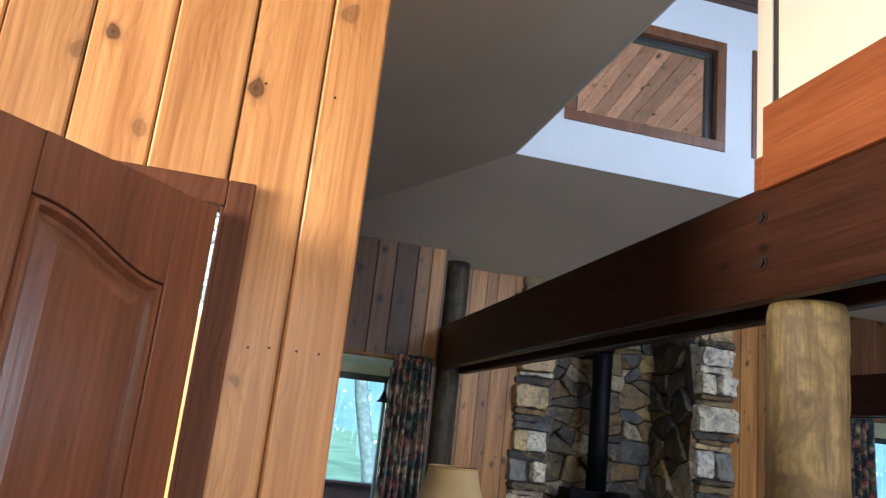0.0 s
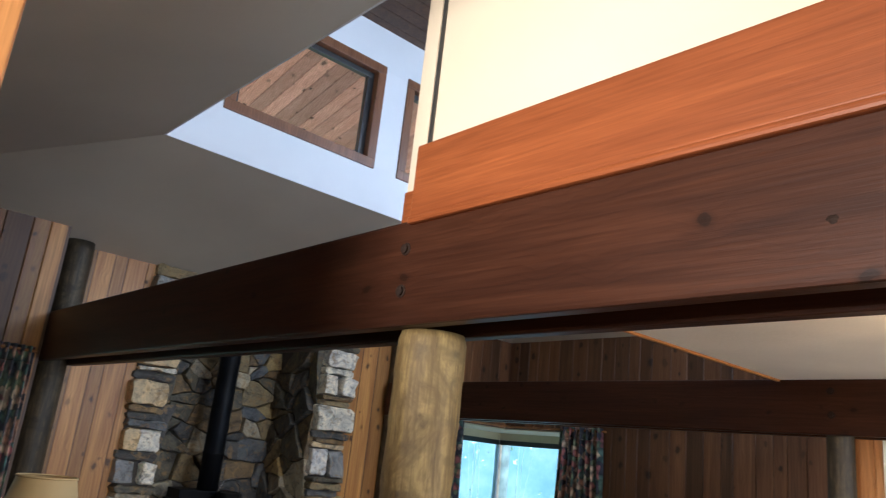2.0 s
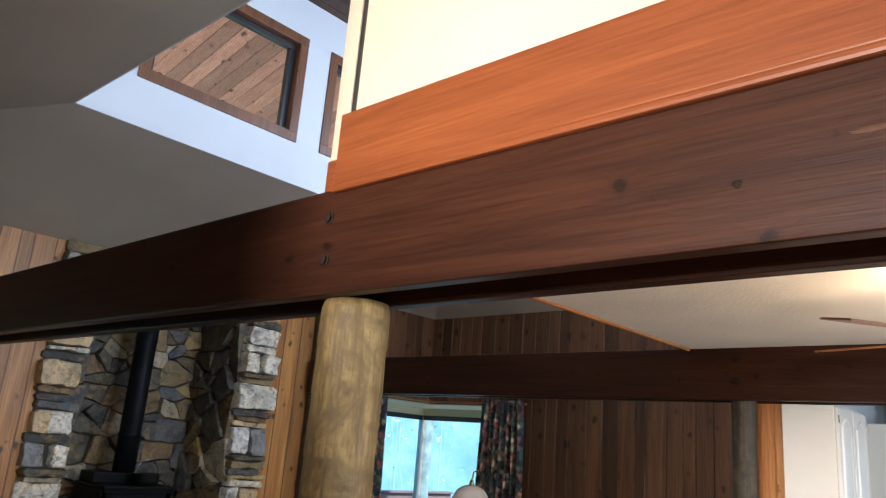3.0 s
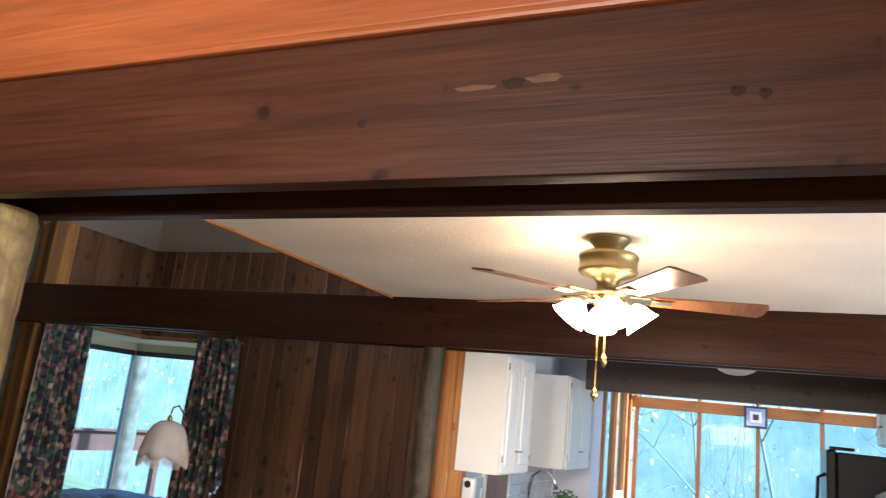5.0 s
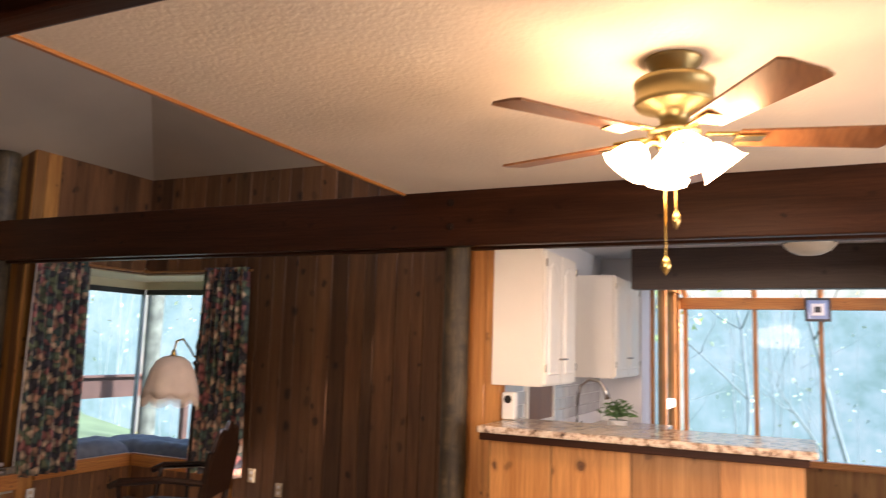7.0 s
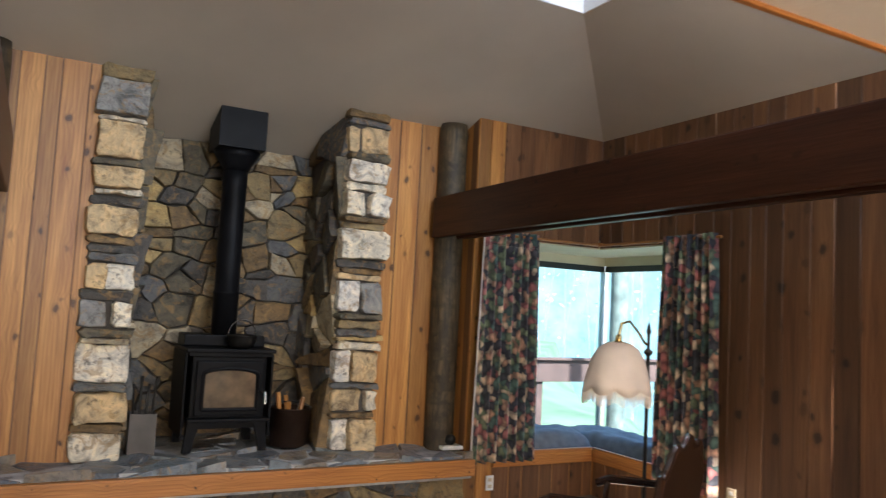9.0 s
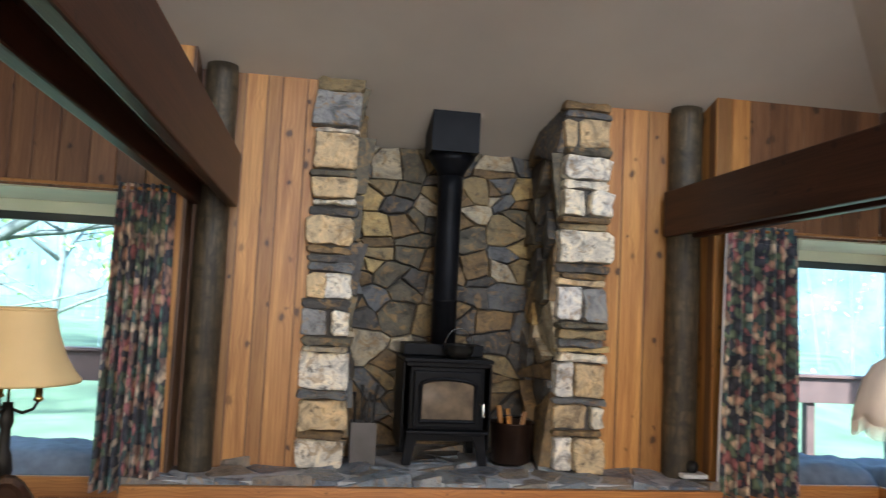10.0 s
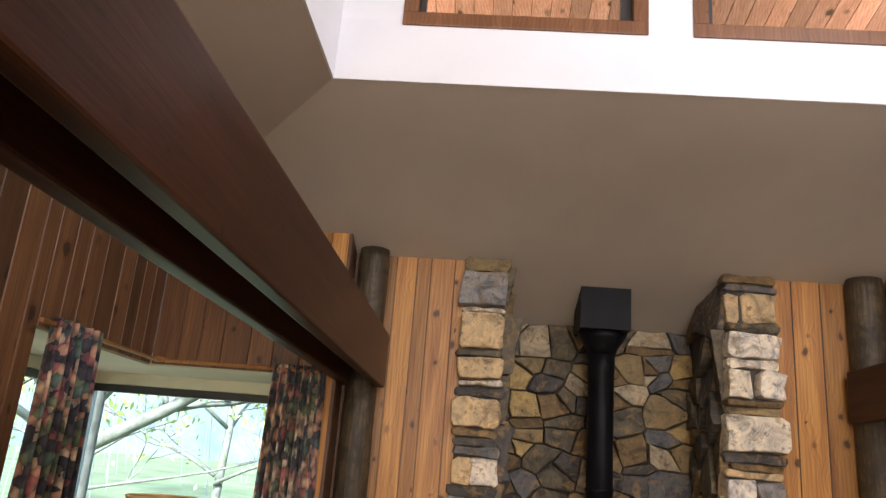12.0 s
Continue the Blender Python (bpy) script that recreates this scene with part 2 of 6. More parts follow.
def glass(name, tint=(0.70, 0.90, 1.0)):
    """Pane: see-through in its tint, with a mirror sheen at grazing angles."""
    m, ns, ln, bs = material(name)
    ns.remove(bs)
    tr = ns.new("ShaderNodeBsdfTransparent")
    tr.inputs[0].default_value = (*tint, 1)
    gl = ns.new("ShaderNodeBsdfGlossy")
    gl.inputs["Roughness"].default_value = 0.02
    lw = ns.new("ShaderNodeLayerWeight")
    lw.inputs["Blend"].default_value = 0.5
    pw = ns.new("ShaderNodeMath")
    pw.operation = "POWER"
    pw.inputs[1].default_value = 4.0
    ln.new(lw.outputs["Facing"], pw.inputs[0])
    fr = ns.new("ShaderNodeMath")
    fr.operation = "MULTIPLY_ADD"
    fr.inputs[1].default_value = 0.3
    fr.inputs[2].default_value = 0.004
    ln.new(pw.outputs[0], fr.inputs[0])
    mx = ns.new("ShaderNodeMixShader")
    ln.new(fr.outputs[0], mx.inputs[0])
    ln.new(tr.outputs[0], mx.inputs[1])
    ln.new(gl.outputs[0], mx.inputs[2])
    ln.new(mx.outputs[0], ns["Material Output"].inputs["Surface"])
    return m


def glowing(name, colour, strength):
    m, ns, ln, bs = material(name)
    bs.inputs["Base Color"].default_value = (*colour, 1)
    bs.inputs["Emission Color"].default_value = (*colour, 1)
    bs.inputs["Emission Strength"].default_value = strength
    return m


PINE = wood("pine_boards", (0.74, 0.385, 0.14), (0.46, 0.20, 0.06), (0.075, 0.028, 0.012), rough=0.4, spread=0.30, knots=0.085, coat=0.15, grain=0.35)
CEDAR = wood("cedar_boards", (0.60, 0.315, 0.09), (0.31, 0.125, 0.035), (0.05, 0.02, 0.008), rough=0.45, spread=0.42, knots=0.085)
CEDAR_DARK = wood("dark_cedar_boards", (0.26, 0.132, 0.060), (0.125, 0.055, 0.025), (0.025, 0.01, 0.006), rough=0.5, spread=0.5, knots=0.115)
BEAM = wood("stained_beam_timber", (0.064, 0.0235, 0.0115), (0.026, 0.0095, 0.0055), (0.012, 0.005, 0.003), axis=1, rough=0.40, spread=0.1, knots=0.06, spec=0.16, grain=0.4)
BEAM_X = wood("stained_kitchen_timber", (0.075, 0.05, 0.042), (0.04, 0.026, 0.022), (0.012, 0.006, 0.005), axis=1, rough=0.45, spread=0.1)
FASCIA = wood("varnished_fascia", (0.31, 0.092, 0.026), (0.21, 0.058, 0.017), (0.2, 0.05, 0.012), axis=1, rough=0.40, spread=0.05, knots=0.01, coat=0.0, grain=0.12, spec=0.3)
TRIMWOOD = wood("honey_trim", (0.50, 0.23, 0.07), (0.36, 0.15, 0.045), rough=0.4, spread=0.15, knots=0.03)
BOARD_X = wood("honey_board_across", (0.55, 0.24, 0.06), (0.38, 0.14, 0.035), axis=0, rough=0.4, spread=0.15, knots=0.03)
BOARD_Y = wood("honey_board_along", (0.55, 0.24, 0.06), (0.38, 0.14, 0.035), axis=1, rough=0.4, spread=0.15, knots=0.03)
WINFRAME = wood("window_frame_wood", (0.27, 0.12, 0.055), (0.17, 0.07, 0.03), rough=0.4, spread=0.1, knots=0.02)
SOFFIT = wood("cedar_soffit", (0.90, 0.52, 0.43), (0.68, 0.34, 0.26), axis=1, rough=0.6, spread=0.35)
DOORTRIM = wood("stained_door_casing", (0.17, 0.058, 0.022), (0.09, 0.029, 0.012), (0.05, 0.015, 0.008), rough=0.55, spread=0.08, knots=0.01, spec=0.25)
DOORWOOD = wood("mahogany_door", (0.26, 0.096, 0.046), (0.15, 0.052, 0.025), (0.08, 0.02, 0.01), rough=0.3, spread=0.08, knots=0.01, coat=0.6, grain=0.4)
LOG = log_material("peeled_log", (0.34, 0.235, 0.085), (0.14, 0.088, 0.030), (0.04, 0.024, 0.010))
LOG_DARK = log_material("weathered_log", (0.115, 0.082, 0.042), (0.034, 0.024, 0.013), (0.006, 0.005, 0.003))
CHAIRWOOD = wood("dark_chair_wood", (0.035, 0.015, 0.008), (0.018, 0.008, 0.005), rough=0.25, spread=0.1, knots=0.01, coat=0.4)
BLADEWOOD = wood("fan_blade_wood", (0.33, 0.16, 0.07), (0.2, 0.085, 0.035), axis=0, rough=0.3, spread=0.1, knots=0.01, coat=0.3)
FLOOR = plain("floor_carpet", (0.20, 0.155, 0.115), 0.95, vary=0.2, scale=3, relief=0.5)
CEIL = plain("vault_plaster", (0.56, 0.50, 0.42), 0.9, vary=0.05, scale=1.5, relief=0.12)
TEXCEIL = plain("textured_ceiling_paint", (0.86, 0.78, 0.66), 0.85, vary=0.04, scale=2.5, relief=0.65)
WHITE = plain("white_wall_paint", (0.80, 0.81, 0.83), 0.8, vary=0.03, scale=2, relief=0.1)
CREAM = plain("cream_wall_paint", (0.72, 0.61, 0.45), 0.7, vary=0.03, scale=2, relief=0.1)
CABINET = plain("white_cabinet_paint", (0.86, 0.83, 0.76), 0.35, vary=0.03, scale=3, relief=0.03)
BLACKMETAL = plain("black_stove_steel", (0.006, 0.006, 0.007), 0.45, 0.0, spec=0.10, vary=0.25, scale=8, relief=0.08)
DARKFRAME = plain("dark_aluminium", (0.07, 0.07, 0.07), 0.4, 0.6)
GREYFRAME = plain("grey_aluminium", (0.30, 0.33, 0.35), 0.4, 0.5)
PALE = plain("pale_cream_paint", (0.74, 0.70, 0.52), 0.6, vary=0.05, scale=4)
BRASS = plain("aged_brass", (0.62, 0.44, 0.16), 0.25, 1.0)
BRASS_SOFT = plain("antique_brass_housing", (0.30, 0.235, 0.11), 0.4, 0.9)
CHROME = plain("brushed_steel", (0.55, 0.55, 0.55), 0.25, 1.0)
IRON = plain("black_iron", (0.02, 0.018, 0.016), 0.45, 0.5)
COPPER = plain("dark_copper_pail", (0.06, 0.035, 0.025), 0.35, 0.8, vary=0.3)
MORTAR = plain("dark_mortar", (0.085, 0.075, 0.065), 0.95, vary=0.3, scale=10, relief=0.8)
HEARTH = stone_material("slate_flagstone", ((0.0, (0.16, 0.19, 0.22)), (0.35, (0.24, 0.26, 0.28)), (0.6, (0.12, 0.14, 0.17)), (0.8, (0.22, 0.19, 0.16))), 0.28)
GROUT = plain("pale_grout", (0.42, 0.41, 0.40), 0.85, vary=0.25, scale=12, relief=0.5)
STONE = stone_material("field_stone", ((0.0, (0.12, 0.105, 0.075)), (0.2, (0.27, 0.205, 0.11)), (0.38, (0.13, 0.135, 0.14)), (0.52, (0.46, 0.335, 0.15)), (0.56, (0.18, 0.12, 0.06)), (0.76, (0.42, 0.36, 0.26)), (0.85, (0.085, 0.08, 0.075))))
STONE_PALE = stone_material("pale_field_stone", ((0.0, (0.72, 0.65, 0.53)), (0.26, (0.27, 0.27, 0.27)), (0.40, (0.80, 0.75, 0.66)), (0.6, (0.56, 0.42, 0.25)), (0.8, (0.72, 0.69, 0.65))))
CURTAIN = floral("floral_curtain_cloth")
# tint puts the cool, dimmer look of outdoor light into the panes
GLASS = glass("daylight_blue_glass", (0.71, 0.87, 0.96))
CLEARGLASS = glass("clear_glass", (0.96, 0.97, 0.97))
STOVEGLASS = plain("sooty_stove_glass", (0.11, 0.08, 0.05), 0.12, 0.0, vary=0.5, scale=9, coat=0.6)
CUSHION = plain("slate_blue_cushion", (0.14, 0.145, 0.155), 0.85, vary=0.2, scale=14, relief=0.3)
SHADE = plain("parchment_lampshade", (0.66, 0.47, 0.22), 0.7, vary=0.06, scale=5, relief=0.06)
SHADE_PINK = plain("cream_cloth_lampshade", (0.72, 0.60, 0.50), 0.8, vary=0.06, scale=9, relief=0.12)
FRIDGE = plain("black_enamel", (0.008, 0.008, 0.009), 0.3, 0.0, spec=0.25)
TILE = plain("grey_glazed_tile", (0.50, 0.51, 0.53), 0.2, vary=0.12, scale=5, relief=0.03, coat=0.3)
PLASTIC = plain("white_plastic", (0.8, 0.8, 0.78), 0.35)
LEAF = plain("plant_leaf", (0.07, 0.16, 0.05), 0.5, vary=0.4, scale=20)
FOLIAGE = plain("spring_foliage", (0.34, 0.46, 0.14), 0.6, vary=0.5, scale=2.5)
LEATHER = plain("dark_seat_leather", (0.02, 0.014, 0.012), 0.6, vary=0.2, scale=8, relief=0.2)
# bark and leaf copies with the air's haze put into paler, greyer colours
HAZE_STEM = plain("haze_paled_bark", (0.22, 0.26, 0.27), 0.9, vary=0.2, scale=2)
HAZE_LEAF = plain("haze_paled_foliage", (0.44, 0.52, 0.36), 0.8, vary=0.35, scale=0.6)
BARK = plain("tree_bark", (0.15, 0.155, 0.13), 0.9, vary=0.35, scale=9, relief=0.9)
GRASS = plain("meadow_grass", (0.10, 0.135, 0.065), 0.9, vary=0.35, scale=0.7, relief=0.6)
DECKRAIL = plain("stained_deck_rail", (0.11, 0.052, 0.040), 0.6, vary=0.2, scale=5)
BULBGLASS = glowing("lit_frosted_shade", (1.0, 0.86, 0.62), 4.0)
BOLT = plain("painted_bolt", (0.022, 0.012, 0.008), 0.75, 0.0, spec=0.15)
CHIP = plain("bare_chipped_timber", (0.092, 0.040, 0.020), 0.6, vary=0.5, scale=25, relief=0.6)
DOMEGLASS = plain("alabaster_dome_glass", (0.75, 0.68, 0.55), 0.3, vary=0.12, scale=9)
OUTLET = plain("ivory_outlet_plate", (0.62, 0.52, 0.36), 0.35)



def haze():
    """Far hillside with bright air painted in as glow, mottled pale green and blue."""
    m, ns, ln, bs = material("glowing_haze_hillside")
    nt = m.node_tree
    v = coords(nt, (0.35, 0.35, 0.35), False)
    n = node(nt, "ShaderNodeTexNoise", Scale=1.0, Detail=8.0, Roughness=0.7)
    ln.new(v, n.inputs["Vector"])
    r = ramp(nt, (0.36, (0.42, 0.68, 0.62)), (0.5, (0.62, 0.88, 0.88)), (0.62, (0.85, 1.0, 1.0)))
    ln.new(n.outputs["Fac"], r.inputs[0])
    # near-black base; the emission stands in for the overbright air
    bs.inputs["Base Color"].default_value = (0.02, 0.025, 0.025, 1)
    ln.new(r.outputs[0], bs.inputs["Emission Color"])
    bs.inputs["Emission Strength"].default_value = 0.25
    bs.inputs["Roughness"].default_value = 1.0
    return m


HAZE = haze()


def granite():
    m, ns, ln, bs = material("speckled_granite")
    nt = m.node_tree
    v = coords(nt, (1, 1, 1), False)
    a = node(nt, "ShaderNodeTexNoise", Scale=22.0, Detail=6.0, Roughness=0.75)
    b = node(nt, "ShaderNodeTexVoronoi", Scale=90.0)
    ln.new(v, a.inputs["Vector"])
    ln.new(v, b.inputs["Vector"])
    r = ramp(nt, (0.36, (0.06, 0.045, 0.04)), (0.44, (0.38, 0.27, 0.2)), (0.52, (0.66, 0.56, 0.46)), (0.66, (0.75, 0.68, 0.6)))
    ln.new(a.outputs["Fac"], r.inputs[0])
    r2 = ramp(nt, (0.1, (0.5, 0.45, 0.42)), (0.4, (1.1, 1.08, 1.05)))
    ln.new(b.outputs["Distance"], r2.inputs[0])
    ln.new(mix(nt, 0.6, r.outputs[0], r2.outputs[0], "MULTIPLY"), bs.inputs["Base Color"])
    bs.inputs["Roughness"].default_value = 0.15
    return m


GRANITE = granite()

# ---- mesh helpers ----
rng = random.Random(7)


def mesh_of(name, bm, mat, smooth=False):
    me = bpy.data.meshes.new(name)
    bmesh.ops.recalc_face_normals(bm, faces=bm.faces)
    bm.to_mesh(me)
    bm.free()
    if mat is not None:
        me.materials.append(mat)
    if smooth:
        for p in me.polygons:
            p.use_smooth = True
    return me


def part(name, bm, mat, parent, label="", smooth=False):
    ob = new(name, mesh_of(name, bm, mat, smooth))
    ob.parent = parent
    if label:
        tagged(ob, label)
    return ob


def solid(name, bm, mat, label, category, kind="", smooth=False, group=""):
    return tagged(new(name, mesh_of(name, bm, mat, smooth)), label, category, group, kind)


def empty(name, label, category, at=(0, 0, 0), group="", kind=""):
    ob = tagged(new(name), label, category, group, kind)
    ob.location = at
    ob.empty_display_size = 0.1
    return ob


def box(bm, x0, x1, y0, y1, z0, z1, bevel=0.0):
    r = bmesh.ops.create_cube(bm, size=1.0, matrix=Matrix.Translation(((x0 + x1) / 2, (y0 + y1) / 2, (z0 + z1) / 2)) @ Matrix.Diagonal((abs(x1 - x0), abs(y1 - y0), abs(z1 - z0), 1)))
    if bevel:
        vs = set(r["verts"])
        bmesh.ops.bevel(bm, geom=[e for e in bm.edges if e.verts[0] in vs], offset=bevel, segments=2, affect="EDGES", profile=0.6)
    return bm


def cube(x0, x1, y0, y1, z0, z1, bevel=0.0):
    return box(bmesh.new(), x0, x1, y0, y1, z0, z1, bevel)


def lathe(profile, seg=24, at=(0, 0, 0), bm=None, m=None):
    """Turned shape from (radius, height) pairs."""
    bm = bm or bmesh.new()
    rings = []
    for r, z in profile:
        ring = []
        for i in range(seg):
            a = 2 * math.pi * i / seg
            p = Vector((r * math.cos(a), r * math.sin(a), z))
            p = (m @ p) if m is not None else p
            ring.append(bm.verts.new(p + Vector(at)))
        rings.append(ring)
    for a, b in zip(rings, rings[1:]):
        for i in range(seg):
            bm.faces.new((a[i], a[(i + 1) % seg], b[(i + 1) % seg], b[i]))
    for ring in (rings[0], rings[-1]):
        if (ring[0].co - ring[seg // 2].co).length > 0.002:
            bm.faces.new(ring)
    return bm


def tube(points, radii, seg=10, bm=None):
    """A round bar along points, radius for each point."""
    bm = bm or bmesh.new()
    pts = [Vector(p) for p in points]
    if not hasattr(radii, "__len__"):
        radii = [radii] * len(pts)
    rings = []
    for i, p in enumerate(pts):
        d = (pts[min(i + 1, len(pts) - 1)] - pts[max(i - 1, 0)]).normalized()
        q = d.to_track_quat("Z", "Y")
        rings.append([bm.verts.new(p + q @ Vector((radii[i] * math.cos(2 * math.pi * k / seg), radii[i] * math.sin(2 * math.pi * k / seg), 0))) for k in range(seg)])
    for a, b in zip(rings, rings[1:]):
        for k in range(seg):
            bm.faces.new((a[k], a[(k + 1) % seg], b[(k + 1) % seg], b[k]))
    bm.faces.new(rings[0])
    bm.faces.new(rings[-1])
    return bm


def prism(poly, z0, z1, bm=None):
    """Upright prism over a plan polygon."""
    bm = bm or bmesh.new()
    lo = [bm.verts.new((x, y, z0)) for x, y in poly]
    hi = [bm.verts.new((x, y, z1)) for x, y in poly]
    n = len(poly)
    bm.faces.new(lo)
    bm.faces.new(hi)
    for i in range(n):
        bm.faces.new((lo[i], lo[(i + 1) % n], hi[(i + 1) % n], hi[i]))
    return bm


def slab(points, up=0.08, bm=None):
    """A plate with the given 3D outline underneath and a thickness upwards."""
    bm = bm or bmesh.new()
    lo = [bm.verts.new(p) for p in points]
    hi = [bm.verts.new((p[0], p[1], p[2] + up)) for p in points]
    n = len(points)
    bm.faces.new(lo)
    bm.faces.new(hi)
    for i in range(n):
        bm.faces.new((lo[i], lo[(i + 1) % n], hi[(i + 1) % n], hi[i]))
    return bm


def planks(parent, axis, a0, a1, face, out, z0, top, width, mat, jitter=0.0, thick=0.022, name="plank"):
    """Upright boards on a wall. axis: the way the wall runs; face: its front; out: +1 or -1, the way it faces; top: a height or a height by place."""
    a = a0
    while a < a1 - 0.01:
        b = min(a + width * rng.uniform(1 - jitter, 1 + jitter), a1)
        if a1 - b < 0.04:
            b = a1
        ta, tb = (top(a), top(b)) if callable(top) else (top, top)
        g, c, d = 0.0018, 0.005, thick * rng.uniform(0.9, 1.05)
        bm = bmesh.new()
        section = [(a + g, 0), (a + g, d - c), (a + g + c, d), (b - g - c, d), (b - g, d - c), (b - g, 0)]
        rings = []
        for low in (True, False):
            ring = []
            for u, w in section:
                z = z0 if low else (ta + (tb - ta) * (u - a) / (b - a))
                p = (u, face + out * (w - thick), z) if axis == "x" else (face + out * (w - thick), u, z)
                ring.append(bm.verts.new(p))
            rings.append(ring)
        n = len(section)
        for i in range(n):
            bm.faces.new((rings[0][i], rings[0][(i + 1) % n], rings[1][(i + 1) % n], rings[1][i]))
        bm.faces.new(rings[0])
        bm.faces.new(rings[1])
        part(name, bm, mat, parent)
        a = b


def moved(bm, m):
    bmesh.ops.transform(bm, matrix=m, verts=bm.verts)
    return bm


# ---- the setting ----
XW, XE, YN, YS, YB = 0.22, 6.186, 5.885, 6.12, 6.92       # west and east walls, wing and stove walls, alcove back
LW, LE, LN, LZ = 1.484, 4.85, 4.55, 3.45                 # lantern opening in the vault
BL0, BL1, BR0, BR1 = 1.425, 1.707, 4.612, 4.845             # the two long beams
BZ0, BZ1 = 2.068, 2.415
PITCH = 0.304
LOFT = 2.17                                             # north edge of the loft


def vault(y):
    return LZ - (y - LN) * PITCH


floor = solid("floor", cube(-3.2, 9.6, -3.2, 7.1, -0.12, 0.0), FLOOR, "brown carpeted floor of the open living area", "floor", "structure")

# pine wall with the open front door
DW = 1.75
wall_pine = solid("wall_pine", cube(-0.065, XW, DW + 0.022, DW + 0.13, 0, 3.1), CEDAR_DARK, "wall of knotty golden pine boards beside the door", "wall", "structure")
box_over = cube(-3.0, -0.07, DW + 0.022, DW + 0.13, 2.06, 3.1)
part("wall_head", box_over, CEDAR_DARK, wall_pine)
part("wall_far_side", cube(-3.0, -1.06, DW + 0.022, DW + 0.13, 0, 2.055), CEDAR_DARK, wall_pine)
planks(wall_pine, "x", 0.0805, XW, DW, -1, 0, 3.1, 0.18, PINE)
planks(wall_pine, "x", -0.0965, 0.080, DW, -1, 0, 3.1, 0.18, PINE)
planks(wall_pine, "x", -0.985, -0.097, DW, -1, 2.06, 3.1, 0.1776, PINE)
planks(wall_pine, "x", -3.0, -1.05, DW, -1, 0, 3.1, 0.18, PINE)

# west wall of the wing, and the entry's other walls
wall_west = solid("wall_west", cube(XW - 0.12, XW - 0.022, DW + 0.13, 4.62, 0, 3.12), CEDAR_DARK, "cedar boarded side wall", "wall", "structure")
part("wall_head", cube(XW - 0.12, XW - 0.022, 4.62, YN + 0.1, 2.10, 3.12), CEDAR_DARK, wall_west)
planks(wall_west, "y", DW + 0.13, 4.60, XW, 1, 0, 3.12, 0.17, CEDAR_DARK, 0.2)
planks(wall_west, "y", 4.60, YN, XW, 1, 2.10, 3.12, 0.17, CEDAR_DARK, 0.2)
we = solid("wall_entry_west", cube(-3.1, -3.0, -3.1, -0.95, 0, 3.1), CREAM, "plain cream wall of the entry", "wall", "structure")
part("wall_side", cube(-3.1, -3.0, 1.35, DW + 0.13, 0, 3.1), CREAM, we)
part("wall_sill", cube(-3.1, -3.0, -0.95, 1.35, 0, 1.65), CREAM, we)
part("wall_head", cube(-3.1, -3.0, -0.95, 1.35, 2.85, 3.1), CREAM, we)
ws = solid("wall_south", cube(-3.1, -1.4, -3.1, -3.0, 0, 3.1), CREAM, "plain cream wall behind the entry", "wall", "structure")
# gap from x 2.0 to 4.3: unseen opening, added for the dining fill lamp
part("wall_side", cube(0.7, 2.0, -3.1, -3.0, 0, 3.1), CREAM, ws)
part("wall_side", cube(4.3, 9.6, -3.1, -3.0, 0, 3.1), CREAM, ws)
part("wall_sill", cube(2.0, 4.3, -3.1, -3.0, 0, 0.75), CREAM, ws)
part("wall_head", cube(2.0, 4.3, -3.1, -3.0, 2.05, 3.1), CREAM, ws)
part("wall_sill", cube(-1.4, 0.7, -3.1, -3.0, 0, 0.8), CREAM, ws)
part("wall_head", cube(-1.4, 0.7, -3.1, -3.0, 2.6, 3.1), CREAM, ws)
solid("wall_loft_south", cube(0.0, 6.4, -3.1, -3.0, 3.104, 5.1), CREAM, "plain cream wall of the loft", "wall", "structure")

# stove wall
wall_north = solid("wall_north", cube(1.30, 2.14, YS + 0.002, YS + 0.12, 0, vault(YS) + 0.02), CEDAR_DARK, "cedar boarded wall beside the stone chimney recess", "wall", "structure")
part("wall_side", cube(4.20, 5.02, YS + 0.002, YS + 0.12, 0, vault(YS) + 0.02), CEDAR_DARK, wall_north)
planks(wall_north, "x", 1.60, 2.19, YS, -1, 0.40, vault(YS) + 0.01, 0.155, CEDAR, 0.45)
planks(wall_north, "x", 4.16, 4.76, YS, -1, 0.40, vault(YS) + 0.01, 0.2, CEDAR, 0.3)

NAIL = plain("nail_head", (0.03, 0.025, 0.02), 0.5, 0.5)
nail_mesh = mesh_of("nail", lathe([(0.0032, 0.0), (0.0032, 0.0012), (0.0, 0.0016)], 8, m=Matrix.Rotation(math.pi / 2, 4, "X")), NAIL)


def nail(parent, x, y, z):
    o = new("nail", nail_mesh)
    o.parent = parent
    o.location = (x, y, z)


for k in range(22):
    nail(wall_north, 4.215 + 0.004 * math.sin(7 * k), YS - 0.001, 0.5 + 0.108 * k)
for x, z in ((-0.115, 1.73), (0.01, 1.73), (0.055, 1.735), (0.115, 1.735), (0.165, 1.735), (0.012, 1.30), (0.115, 2.35), (-0.05, 2.35)):
    nail(wall_pine, x, DW - 0.001, z)

